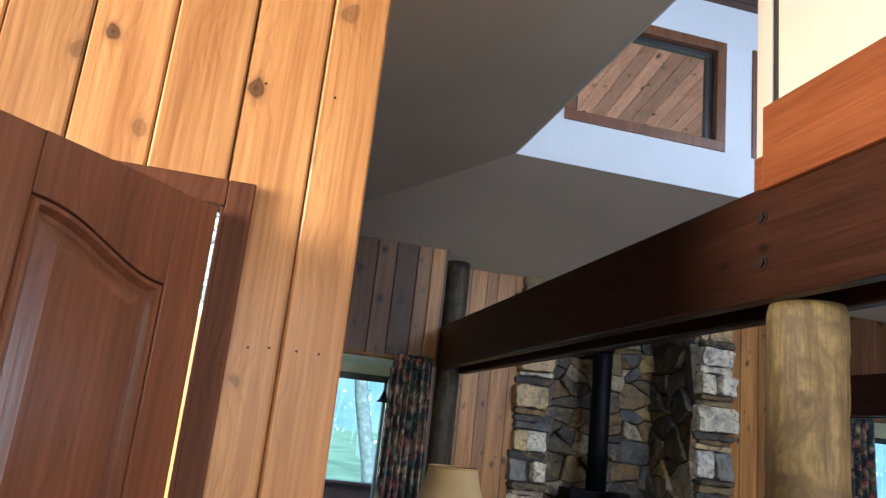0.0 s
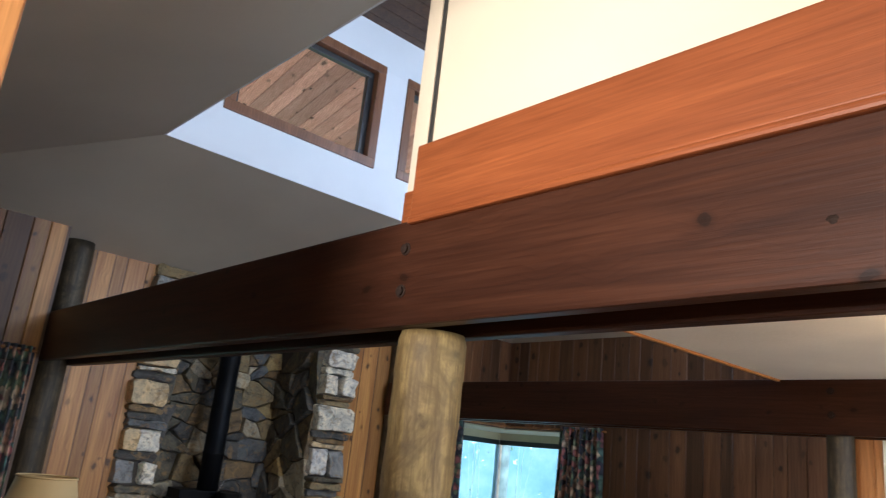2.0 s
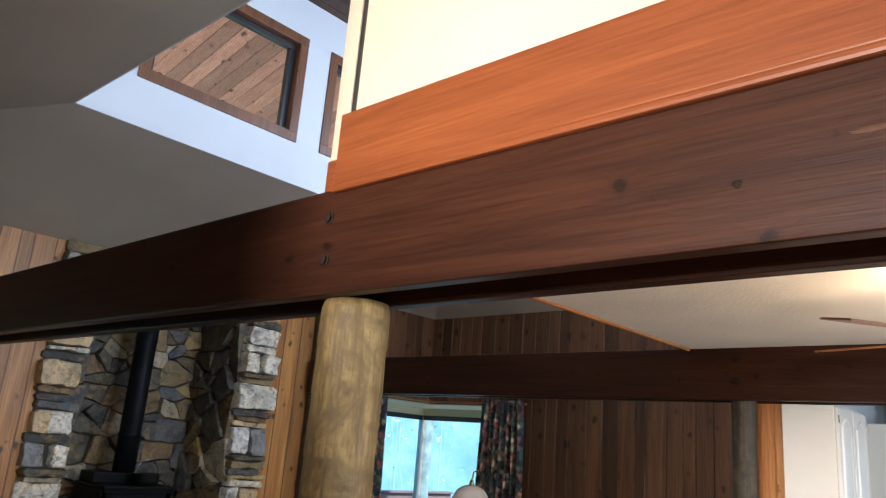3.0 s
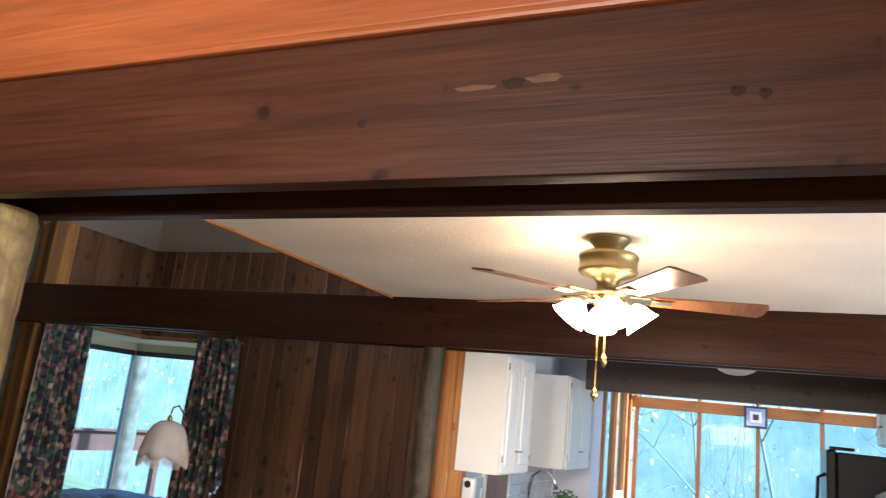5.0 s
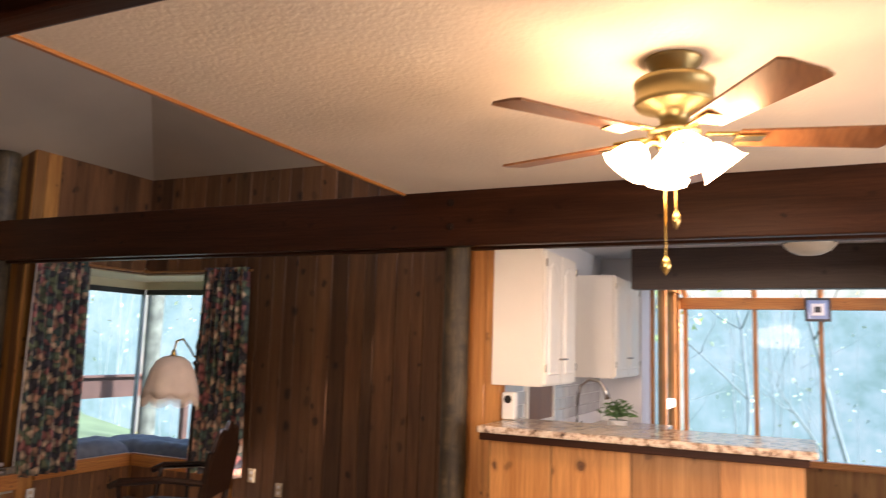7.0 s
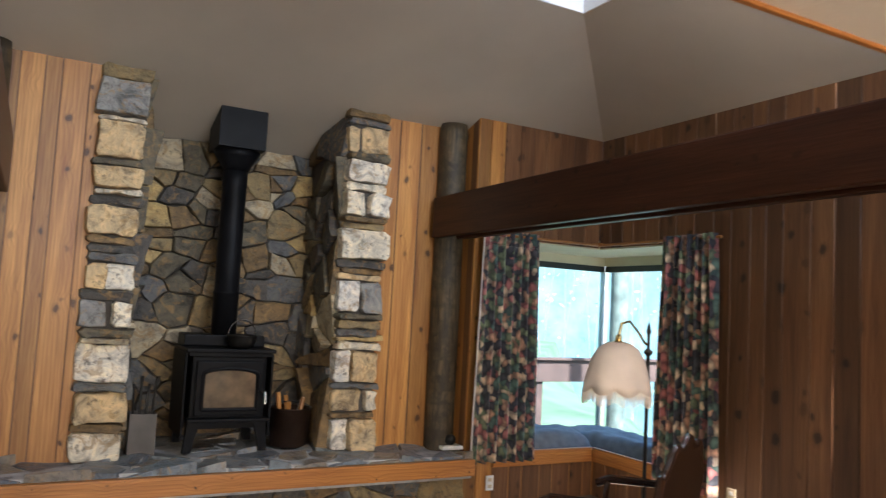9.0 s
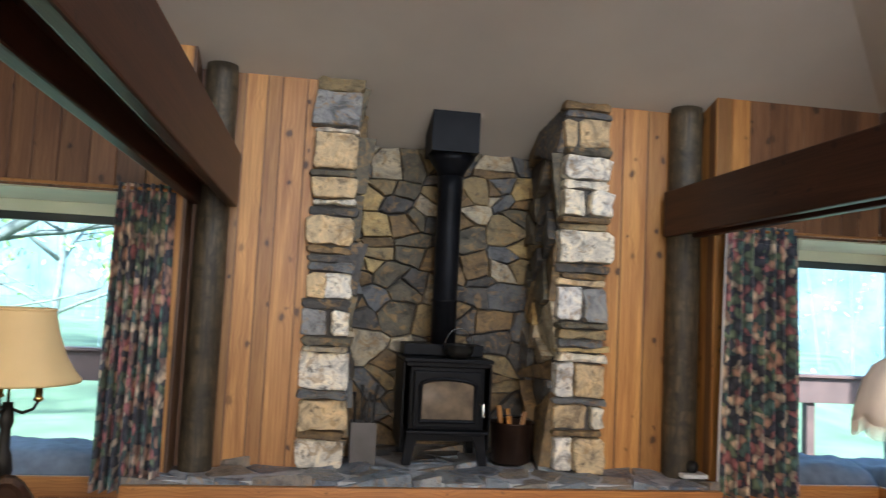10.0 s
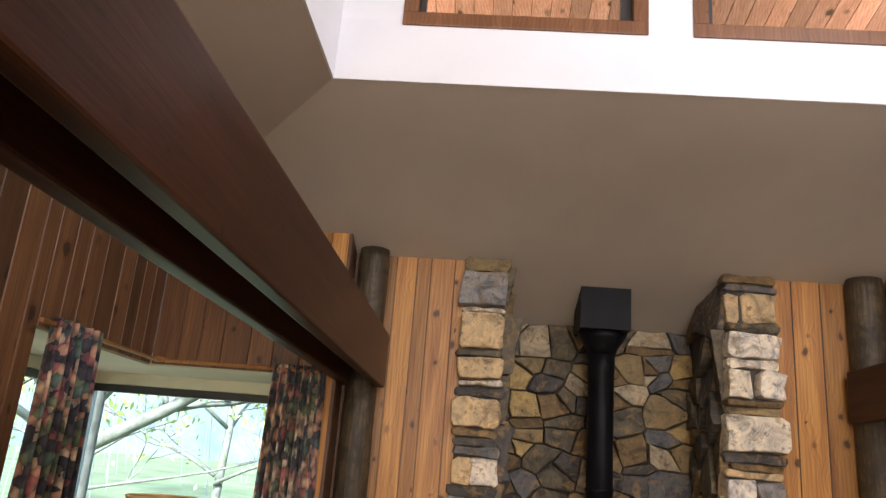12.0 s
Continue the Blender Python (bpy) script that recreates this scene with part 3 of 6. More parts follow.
# wing walls: boarded above the bay openings, with a full-height strip beside the logs
def wing(name, x0, x1, s0, s1, w):
    wall = solid(name, cube(s0, s1, YN + 0.022, YN + 0.10, 0, vault(YN)), CEDAR_DARK, "dark red cedar boards above the bay window", "wall", "structure")
    o0, o1 = (x0, s0) if x0 < s0 else (s1, x1)
    part("wall_head", cube(o0, o1, YN + 0.022, YN + 0.10, 2.10, vault(YN)), CEDAR_DARK, wall)
    planks(wall, "x", s0, s1, YN, -1, 0, vault(YN) + 0.005, w, CEDAR, 0.1)
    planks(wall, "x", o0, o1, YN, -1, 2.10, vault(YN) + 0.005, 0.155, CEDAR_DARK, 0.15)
    return wall


wnw = wing("wall_wing_west", XW, 1.42, 1.17, 1.42, 0.125)
wne = wing("wall_wing_east", 4.915, XE, 4.915, 5.17, 0.105)
# returns of the wing walls back to the stove wall
part("wall_return", cube(1.398, 1.419, YN, YS + 0.1, 0.0, vault(YN) + 0.0), CEDAR_DARK, wnw)
part("wall_return", cube(4.916, 4.937, YN, YS + 0.1, 0.0, vault(YN) + 0.0), CEDAR, wne)

# east wall of the wing
wall_east = solid("wall_east", cube(XE + 0.022, XE + 0.12, 1.70, 4.66, 0, 3.12), CEDAR_DARK, "wide wall of knotty dark cedar boards", "wall", "structure")
part("wall_head", cube(XE + 0.022, XE + 0.12, 4.66, YN + 0.1, 2.10, 3.12), CEDAR_DARK, wall_east)
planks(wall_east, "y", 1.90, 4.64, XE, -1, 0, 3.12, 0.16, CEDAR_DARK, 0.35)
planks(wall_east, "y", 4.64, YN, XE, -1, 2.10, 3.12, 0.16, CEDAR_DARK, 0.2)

# vaulted ceiling in three slopes, loft ceiling, lantern ceiling
ZN = vault(YN)
hw, he = LW - (YN - LN), LE + (YN - LN)
solid("ceiling_north_slope", slab([(hw, YN, ZN), (1.40, YN, ZN), (1.40, 7.1, vault(7.1)), (4.935, 7.1, vault(7.1)), (4.935, YN, ZN), (he, YN, ZN), (LE, LN, LZ), (LW, LN, LZ)]), CEIL, "grey-beige plaster slope above the stove", "ceiling", "structure")
solid("ceiling_west_slope", slab([(hw, YN, ZN), (LW, LN, LZ), (LW, -3.05, LZ), (hw, -3.05, ZN)]), CEIL, "grey-beige plaster slope of the vault", "ceiling", "structure")
solid("ceiling_east_slope", slab([(he, YN, ZN), (LE, LN, LZ), (LE, 1.6, LZ), (he, 1.6, ZN)]), CEIL, "grey-beige plaster slope of the vault", "ceiling", "structure")
solid("ceiling_entry", cube(-3.1, hw + 0.02, -3.1, DW + 0.13, ZN + 0.004, ZN + 0.09), CEIL, "plain ceiling over the entry", "ceiling", "structure")
loft_floor = solid("ceiling_loft", cube(BL1 - 0.06, BR0 + 0.06, -3.0, LOFT - 0.02, 2.375, 2.47), TEXCEIL, "textured cream ceiling lit by the fan lamp", "ceiling", "structure")
solid("trim_loft_edge", cube(BL1 + 0.002, BR0 - 0.002, LOFT - 0.02, LOFT, 2.362, 2.50, 0.003), BOARD_X, "honey-coloured trim board on the loft edge", "trim", "structure")

lantern = empty("wall_lantern_north", "white wall of the lantern with wooden windows", "wall", kind="structure")
CW = [(1.84, 3.03), (3.315, 4.505)]
CZ0, CZ1, CTOP = 3.80, 4.61, 4.96
for x0, x1, z0, z1 in ((LW - 0.1, LE + 0.1, LZ - 0.002, CZ0), (LW - 0.1, LE + 0.1, CZ1, CTOP + 0.1), (LW - 0.1, CW[0][0], CZ0, CZ1), (CW[0][1], CW[1][0], CZ0, CZ1), (CW[1][1], LE + 0.1, CZ0, CZ1)):
    part("wall_piece", cube(x0, x1, LN - 0.004, LN + 0.12, z0, z1), WHITE, lantern)
solid("wall_lantern_west", cube(LW - 0.10, LW + 0.004, LOFT - 0.2, LN - 0.006, LZ - 0.002, CTOP + 0.1), WHITE, "white side wall of the lantern", "wall", "structure")
solid("wall_lantern_east", cube(LE - 0.004, LE + 0.10, -3.0, LN - 0.006, LZ - 0.002, CTOP + 0.1), WHITE, "white side wall of the lantern", "wall", "structure")
bm = bmesh.new()
y = -3.1
while y < LN:
    box(bm, LW - 0.1, LE + 0.1, y + 0.002, y + 0.138, CTOP, CTOP + 0.03, 0.004)
    y += 0.14
solid("ceiling_lantern", bm, CEDAR_DARK, "dark wooden board ceiling of the lantern", "ceiling", "structure")
solid("roof_lantern", cube(LW - 0.2, LE + 0.2, -3.2, LN + 0.2, CTOP + 0.11, CTOP + 0.2), CEDAR_DARK, "flat roof over the lantern", "roof", "structure")

# cream loft wall above the beam, with its corner board and fascia
FY = 1.90
wall_loft = solid("wall_loft_west", cube(BL0 + 0.045, BL0 + 0.14, -3.0, FY + 0.011, 2.44, CTOP), CREAM, "cream painted loft wall above the long beam", "wall", "structure")
part("corner_board", cube(BL0 + 0.03, BL0 + 0.16, FY + 0.012, FY + 0.085, 2.535, CTOP, 0.003), CREAM, wall_loft)
part("corner_bead", cube(BL0 + 0.034, BL0 + 0.0445, FY - 0.002, FY + 0.011, 2.64, CTOP, 0.002), DARKFRAME, wall_loft)
fascia = empty("trim_fascia", "varnished orange-brown fascia board with a rounded lower bead", "trim", kind="structure")
part("board", cube(BL0 - 0.012, BL0 + 0.03, -3.0, FY, 2.422, 2.668, 0.004), FASCIA, fascia)
part("bead", cube(BL0 - 0.022, BL0 + 0.03, -3.0, FY + 0.002, 2.395, 2.42, 0.009), FASCIA, fascia)
part("return_board", cube(BL0 + 0.025, BL0 + 0.17, FY + 0.003, FY + 0.09, 2.417, 2.534, 0.004), FASCIA, fascia)


# ---- beams, logs and posts ----
def long_beam(label, x0, x1, y0, y1, z0, z1, bolts, chips=()):
    b = empty("ceiling_beam", label, "beam", ((x0 + x1) / 2, y0, z0), "long beams", "structure")
    inv = Matrix.Translation((-(x0 + x1) / 2, -y0, -z0))
    part("side_plank", moved(cube(x0, x0 + 0.062, y0, y1, z0, z1, 0.010), inv), BEAM, b)
    part("side_plank", moved(cube(x1 - 0.062, x1, y0, y1, z0, z1, 0.010), inv), BEAM, b)
    part("core", moved(cube(x0 + 0.0625, x1 - 0.0625, y0 + 0.01, y1 - 0.01, z0 + 0.12, z1 - 0.004), inv), BEAM, b)
    for xf, s, yy in bolts:
        for zz in (z0 + 0.111, z0 + 0.249):
            bm = lathe([(0.022, 0), (0.022, 0.003), (0.014, 0.004), (0.016, 0.011), (0.007, 0.013)], 12, m=Matrix.Rotation(s * math.pi / 2, 4, "Y"))
            part("bolt", moved(bm, inv @ Matrix.Translation((xf, yy, zz))), BOLT, b)
    for cy_, cz_, w_, h_, mat_ in chips:
        bm = bmesh.new()
        n = 14
        ring = []
        for i in range(n):
            a = 2 * math.pi * i / n
            k = 1 + 0.45 * noise.noise((math.cos(a) * 1.7, math.sin(a) * 1.7, cy_ * 9))
            ring.append(bm.verts.new((x0 - 0.0008, cy_ + w_ * k * math.cos(a), cz_ + h_ * k * math.sin(a))))
        mid_ = bm.verts.new((x0 - 0.0035, cy_ + 0.2 * w_, cz_))
        for i in range(n):
            bm.faces.new((ring[i], ring[(i + 1) % n], mid_))
        part("chip", moved(bm, inv), mat_, b, "pale chipped scar" if mat_ is CHIP else "dark knot hole")
    return b


CHIPS = [(0.225, 2.267, 0.036, 0.009, CHIP), (0.365, 2.258, 0.05, 0.006, CHIP), (0.288, 2.263, 0.022, 0.011, BOLT), (0.62, 2.196, 0.013, 0.009, BOLT), (-0.125, 2.212, 0.014, 0.010, BOLT), (-0.17, 2.204, 0.012, 0.011, BOLT)]
long_beam("dark-stained built-up timber beam on log posts", BL0, BL1, -2.95, 6.04, BZ0, BZ1, [(BL0, -1, 1.912)], CHIPS)
long_beam("dark-stained built-up timber beam over the kitchen bar", BR0, BR1, -2.95, 6.04, 2.059, 2.378, [(BR0, -1, 1.86)])


def log(name, x, y, z0, z1, r, mat, label, seg=28):
    bm = bmesh.new()
    n = 80 if mat is LOG else 40
    rings = []
    for i in range(n + 1):
        z = z0 + (z1 - z0) * i / n
        ring = []
        for k in range(seg):
            a = 2 * math.pi * k / seg
            q = Vector((math.cos(a) * 1.3, math.sin(a) * 1.3, z * 1.1 + x * 7))
            rr = r * (1 - 0.03 * (((z + 0.02 * noise.noise((a * 1.5, 3.0, x))) / 0.16) % 1.0) * (mat is LOG) + 0.035 * noise.noise(q) + 0.018 * noise.noise(q * 4) - (0.06 if i in (0, n) else 0))
            ring.append(bm.verts.new((x + rr * math.cos(a), y + rr * math.sin(a), z)))
        rings.append(ring)
    for a, b in zip(rings, rings[1:]):
        for k in range(seg):
            bm.faces.new((a[k], a[(k + 1) % seg], b[(k + 1) % seg], b[k]))
    bm.faces.new(rings[0])
    bm.faces.new(rings[-1])
    return solid(name, bm, mat, label, "post", smooth=True, group="log posts")


log("log_post", 1.566, 1.90, 0.0, BZ0 - 0.001, 0.112, LOG, "thick peeled golden log post under the long beam")
log("log_post", 4.76, 1.87, 0.0, 2.10, 0.075, LOG_DARK, "slim weathered log post at the kitchen partition")
log("log_post", 1.555, 6.06, 0.0, vault(6.06), 0.103, LOG_DARK, "dark weathered log post beside the stove wall")
log("log_post", 4.775, 6.06, 0.0, vault(6.06), 0.115, LOG_DARK, "dark weathered log post beside the stove wall")


# ---- bay windows with seats ----
def bay(side):
    """Corner bay beyond the wing: side -1 west, +1 east."""
    if side < 0:
        xi, xo, xs, ys = XW, -0.48, 1.17, 4.62
    else:
        xi, xo, xs, ys = XE, 6.85, 5.17, 4.66
    yo, zs, zt, zh = 6.58, 0.375, 2.09, 2.005
    inward = -side
    lo, hi = sorted((xo, xs))
    # seat platform, soffit, ends
    poly = [(xs, YN), (xi, YN), (xi, ys), (xo, ys), (xo, yo), (xs, yo)]
    seat = solid("window_seat", prism(poly, 0.0, zs), CEDAR, "built-in corner window seat of cedar boards", "window seat", "structure")
    part("front_board", cube(*sorted((xs, xi - side * 0.03)), YN - 0.03, YN + 0.0, zs - 0.09, zs + 0.03, 0.006), BOARD_X, seat, "honey-coloured front board")
    part("front_board", cube(*sorted((xi - side * 0.03, xi)), ys, YN - 0.031, zs - 0.09, zs + 0.03, 0.006), BOARD_Y, seat, "honey-coloured front board")
    planks(seat, "x", min(xs, xi), max(xs, xi), YN - 0.004, -1, 0.0, zs - 0.095, 0.15, CEDAR_DARK, 0.2)
    planks(seat, "y", ys, YN - 0.01, xi + inward * 0.004, inward, 0.0, zs - 0.095, 0.15, CEDAR_DARK, 0.2)
    inner = [(xs, YN + 0.024), (xi + side * 0.024, YN + 0.024), (xi + side * 0.024, ys), (xo, ys), (xo, yo), (xs, yo)]
    solid("trim_bay_soffit", prism(inner, zt, zt + 0.08), PALE, "pale cream-painted soffit over the bay window", "trim", "structure")
    solid("wall_bay_end", cube(*sorted((xs, xs - side * 0.06)), YN + 0.10, yo, zs, zt), CEDAR, "cedar end wall of the bay", "wall", "structure")
    solid("wall_bay_end", cube(*sorted((xi + side * 0.12, xo)), ys - 0.06, ys, zs, zt), CEDAR, "cedar end wall of the bay", "wall", "structure")
    # the two windows
    fr = 0.045
    w1 = empty("window_north", "fixed pane in a dark frame looking onto trees", "window", kind="structure")
    part("header", cube(lo, hi, yo - 0.012, yo + 0.05, zh + 0.001, zt - 0.001, 0.004), PALE, w1, "pale cream header board")
    for a in ((lo, hi, yo, yo + 0.05, zs, zs + 0.07), (lo, hi, yo, yo + 0.05, zh - 0.055, zh)):
        part("window_frame", cube(*a, 0.004), DARKFRAME, w1)
    for x in (xs - 0.03 if side < 0 else xs, xo - 0.014):
        part("window_post", cube(x, x + 0.028, yo, yo + 0.05, zs + 0.07, zh - 0.055, 0.004), GREYFRAME, w1, "slim grey aluminium post")
    pane = part("pane", cube(lo, hi, yo + 0.02, yo + 0.026, zs + 0.07, zh - 0.055), GLASS, w1)
    pane.visible_shadow = False
    w2 = empty("window_side", "fixed side pane in a dark frame looking onto trees", "window", kind="structure")
    xa, xb = sorted((xo, xo + side * 0.05))
    part("header", cube(*sorted((xo - side * 0.012, xo + side * 0.05)), ys, yo - 0.014, zh + 0.001, zt - 0.001, 0.004), PALE, w2, "pale cream header board")
    for a in ((xa, xb, ys, yo - 0.001, zs, zs + 0.07), (xa, xb, ys, yo - 0.001, zh - 0.055, zh)):
        part("window_frame", cube(*a, 0.004), DARKFRAME, w2)
    part("window_post", cube(xa, xb, ys, ys + fr, zs + 0.07, zh - 0.055, 0.004), GREYFRAME, w2)
    pane = part("pane", cube(xo + side * 0.02, xo + side * 0.026, ys + fr, yo - 0.03, zs + 0.07, zh - 0.055), GLASS, w2)
    pane.visible_shadow = False


bay(-1)
bay(1)

# ---- lantern windows and the eaves outside ----
for i, (x0, x1) in enumerate(CW):
    w = empty("window_lantern", "awning window with a stained wooden frame high in the lantern", "window", kind="structure", group="lantern windows")
    t = 0.075
    for a in ((x0 - 0.03, x1 + 0.03, CZ0 - 0.03, CZ0 + 0.045), (x0 - 0.03, x1 + 0.03, CZ1 - 0.045, CZ1 + 0.03), (x0 - 0.03, x0 + 0.045, CZ0 + 0.046, CZ1 - 0.046), (x1 - 0.045, x1 + 0.03, CZ0 + 0.046, CZ1 - 0.046)):
        part("casing", cube(a[0], a[1], LN - 0.018, LN + 0.09, a[2], a[3], 0.004), WINFRAME, w)
    for a in ((x0 + 0.046, x1 - 0.046, CZ0 + 0.046, CZ0 + 0.07), (x0 + 0.046, x1 - 0.046, CZ1 - 0.09, CZ1 - 0.046), (x0 + 0.046, x0 + 0.08, CZ0 + 0.071, CZ1 - 0.091), (x1 - 0.10, x1 - 0.046, CZ0 + 0.071, CZ1 - 0.091)):
        part("sash", cube(a[0], a[1], LN + 0.04, LN + 0.085, a[2], a[3], 0.003), DARKFRAME, w)
    p = part("pane", cube(x0 + 0.08, x1 - 0.1, LN + 0.06, LN + 0.066, CZ0 + 0.07, CZ1 - 0.09), CLEARGLASS, w)
    p.visible_shadow = False
    for fx in (0.1, 0.5, 0.88):
        part("latch", cube(x0 + fx * (x1 - x0) - 0.012, x0 + fx * (x1 - x0) + 0.012, LN + 0.01, LN + 0.035, CZ0 + 0.05, CZ0 + 0.065, 0.003), IRON, w)
eaves = solid("eaves_soffit", slab([(LW - 1.2, LN + 0.2, 5.12), (LE + 1.2, LN + 0.2, 5.12), (LE + 1.2, LN + 2.6, 4.62), (LW - 1.2, LN + 2.6, 4.62)], 0.1), CEDAR, "cedar boarded underside of the lantern eaves", "roof", "structure")
x = LW - 1.2
while x < LE + 1.2:
    part("soffit_board", slab([(x + 0.003, LN + 0.2, 5.10), (x + 0.137, LN + 0.2, 5.10), (x + 0.137, LN + 2.6, 4.60), (x + 0.003, LN + 2.6, 4.60)], 0.018), SOFFIT, eaves)
    x += 0.14

# ---- stone recess, hearth and stove ----
def clip_poly(poly, px, py, nx, ny):
    """The part of a convex polygon on the side of a line that its normal points away from."""
    out = []
    for i in range(len(poly)):
        a, b = poly[i], poly[(i + 1) % len(poly)]
        da, db = (a[0] - px) * nx + (a[1] - py) * ny, (b[0] - px) * nx + (b[1] - py) * ny
        if da <= 0:
            out.append(a)
        if da * db < 0:
            s = da / (da - db)
            out.append((a[0] + s * (b[0] - a[0]), a[1] + s * (b[1] - a[1])))
    return out


def stone_cells(outline, sites, stretch):
    """Voronoi cells of the sites inside the outline, wider than high by the stretch."""
    cells = []
    for i, s in enumerate(sites):
        poly = list(outline)
        for j, o in enumerate(sites):
            if i == j or not poly:
                continue
            mx, my = (s[0] + o[0]) / 2, (s[1] + o[1]) / 2
            poly = clip_poly(poly, mx, my, o[0] - s[0], (o[1] - s[1]) * stretch)
        if len(poly) > 2:
            cells.append(poly)
    return cells


def stone_mesh(poly, depth, joint, place):
    """A rough-faced stone over a plan polygon; place turns (u, v, outwards) into the world."""
    cx, cy = sum(p[0] for p in poly) / len(poly), sum(p[1] for p in poly) / len(poly)
    pts = []
    for i in range(len(poly)):
        a, b = poly[i], poly[(i + 1) % len(poly)]
        d = math.hypot(b[0] - a[0], b[1] - a[1])
        n = max(1, int(d / 0.06))
        for k in range(n):
            pts.append((a[0] + (b[0] - a[0]) * k / n, a[1] + (b[1] - a[1]) * k / n))
    size = max(math.hypot(p[0] - cx, p[1] - cy) for p in pts)
    if len(pts) < 3 or size < 0.02:
        return None
    bm = bmesh.new()
    rings = []
    seed = rng.uniform(0, 50)
    tilt_u, tilt_v = rng.uniform(-0.22, 0.22), rng.uniform(-0.22, 0.22)
    for shrink, h in ((joint * 0.6, 0.0), (joint, depth * 0.82), (joint + 0.004, depth * 0.96), (joint + 0.014, depth)):
        ring = []
        for u, v in pts:
            du, dv = u - cx, v - cy
            l = max(math.hypot(du, dv), 1e-5)
            f = max(0.12, (l - shrink * (1 + 0.5 * noise.noise((u * 23, v * 23, seed)))) / l)
            uu, vv = cx + du * f, cy + dv * f
            uu += 0.012 * noise.noise((u * 17, v * 17, seed + 3))
            vv += 0.012 * noise.noise((u * 17, v * 17, seed + 6))
            hh = h * (1 + 0.2 * noise.noise((uu * 14, vv * 14, seed + 9))) + (tilt_u * (uu - cx) + tilt_v * (vv - cy)) * (h > 0)
            ring.append(bm.verts.new(place(uu, vv, hh)))
        rings.append(ring)
    n = len(pts)
    for a, b in zip(rings, rings[1:]):
        for i in range(n):
            bm.faces.new((a[i], a[(i + 1) % n], b[(i + 1) % n], b[i]))
    top = bm.verts.new(place(cx, cy, depth * 1.02))
    for i in range(n):
        bm.faces.new((rings[-1][i], rings[-1][(i + 1) % n], top))
    bm.faces.new(rings[0])
    return bm


def stone_field(parent, u0, u1, v0, v1, count, stretch, depth, mat, place, gap=0.008):
    sites = []
    tries = 0
    want = math.sqrt((u1 - u0) * (v1 - v0) / count) * 0.72
    while len(sites) < count and tries < 6000:
        tries += 1
        p = (rng.uniform(u0, u1), rng.uniform(v0, v1))
        near = want * rng.choice((0.2, 0.35, 0.7, 2.3))
        if all(math.hypot(p[0] - q[0], (p[1] - q[1]) * math.sqrt(stretch)) > near for q in sites):
            sites.append(p)
    for poly in stone_cells([(u0, v0), (u1, v0), (u1, v1), (u0, v1)], sites, stretch):
        poly = [(min(max(u + 0.055 * noise.noise((u * 9, v * 9, 1.0)), u0), u1), min(max(v + 0.055 * noise.noise((u * 9, v * 9, 8.0)), v0), v1)) for u, v in poly]
        bm = stone_mesh(poly, depth * rng.uniform(0.6, 1.25), gap, place)
        if bm:
            part("stone", bm, mat, parent)


PLX, PRX = (2.155, 2.475), (3.87, 4.226)
PF = 6.045
HZ = 0.425


def pillar(x0, x1, label):
    """Stacked stones, one or two to a course, in front of a mortar core."""
    p = solid("stone_pillar", cube(x0 + 0.025, x1 - 0.025, PF + 0.05, YB + 0.1, HZ, vault(PF + 0.05) - 0.01), MORTAR, label, "stonework", "structure")
    z, thick = HZ, True
    while z < vault(PF) - 0.05:
        h = rng.uniform(0.15, 0.25) if thick else rng.uniform(0.035, 0.07)
        thick = not thick and rng.random() < 0.65
        if vault(PF) - z - h < 0.06:
            h = vault(PF) - z - 0.012
        cuts = [x0, x1]
        if h > 0.1 and rng.random() < 0.38:
            cuts = [x0, x0 + (x1 - x0) * rng.uniform(0.35, 0.7), x1]
        for a, b in zip(cuts, cuts[1:]):
            lean = rng.uniform(-0.02, 0.02)
            c = [min(0.3 * h, rng.uniform(0.004, 0.03)) for k in range(4)]
            a2, b2 = a + rng.uniform(-0.02, 0.014), b + rng.uniform(-0.014, 0.02)
            top = z + h
            poly = [(a2 + c[0], z), (b2 - c[1], z + rng.uniform(-0.012, 0.006)), (b2, z + c[1]), (b2 + rng.uniform(-0.012, 0.01), top - c[2]), (b2 - c[2] * 1.4, top + lean * 0.5), (a2 + c[3] * 1.4, top - lean * 0.4), (a2 + rng.uniform(-0.01, 0.012), top - c[3]), (a2, z + c[0])]
            d = rng.uniform(0.06, 0.14)
            bm = stone_mesh(poly, d, 0.010, lambda u, v, w: (u, PF + 0.09 - w, v))
            if bm:
                part("stone", bm, STONE_PALE if z < 2.78 and (h > 0.1 or rng.random() < 0.3) else STONE, p)
        z += h
    return p


pl = pillar(*PLX, "stacked pale field-stone pillar of the chimney recess")
pr = pillar(*PRX, "stacked field-stone pillar of the chimney recess")
# sides of the recess and its back
stone_field(pl, PF + 0.06, YB, HZ, 2.95, 26, 1.8, 0.06, STONE, lambda u, v, w: (PLX[1] - 0.035 + w, u, v))
stone_field(pr, PF + 0.06, YB, HZ, 2.95, 30, 1.8, 0.06, STONE, lambda u, v, w: (PRX[0] + 0.035 - w, u, v))
back = solid("stone_back", cube(PLX[0], PRX[1], YB + 0.03, YB + 0.15, 0, vault(YB) + 0.02), MORTAR, "rough field-stone back of the chimney recess", "stonework", "structure")
stone_field(back, PLX[1] - 0.04, PRX[0] + 0.04, HZ, vault(YB) - 0.005, 112, 1.9, 0.085, STONE, lambda u, v, w: (u, YB + 0.04 - w, v), 0.006)
# wall above and behind, closing the recess
solid("wall_recess", cube(1.3, 5.1, YB + 0.16, YB + 0.24, 0, 3.0), CEDAR_DARK, "outer wall behind the chimney recess", "wall", "structure")

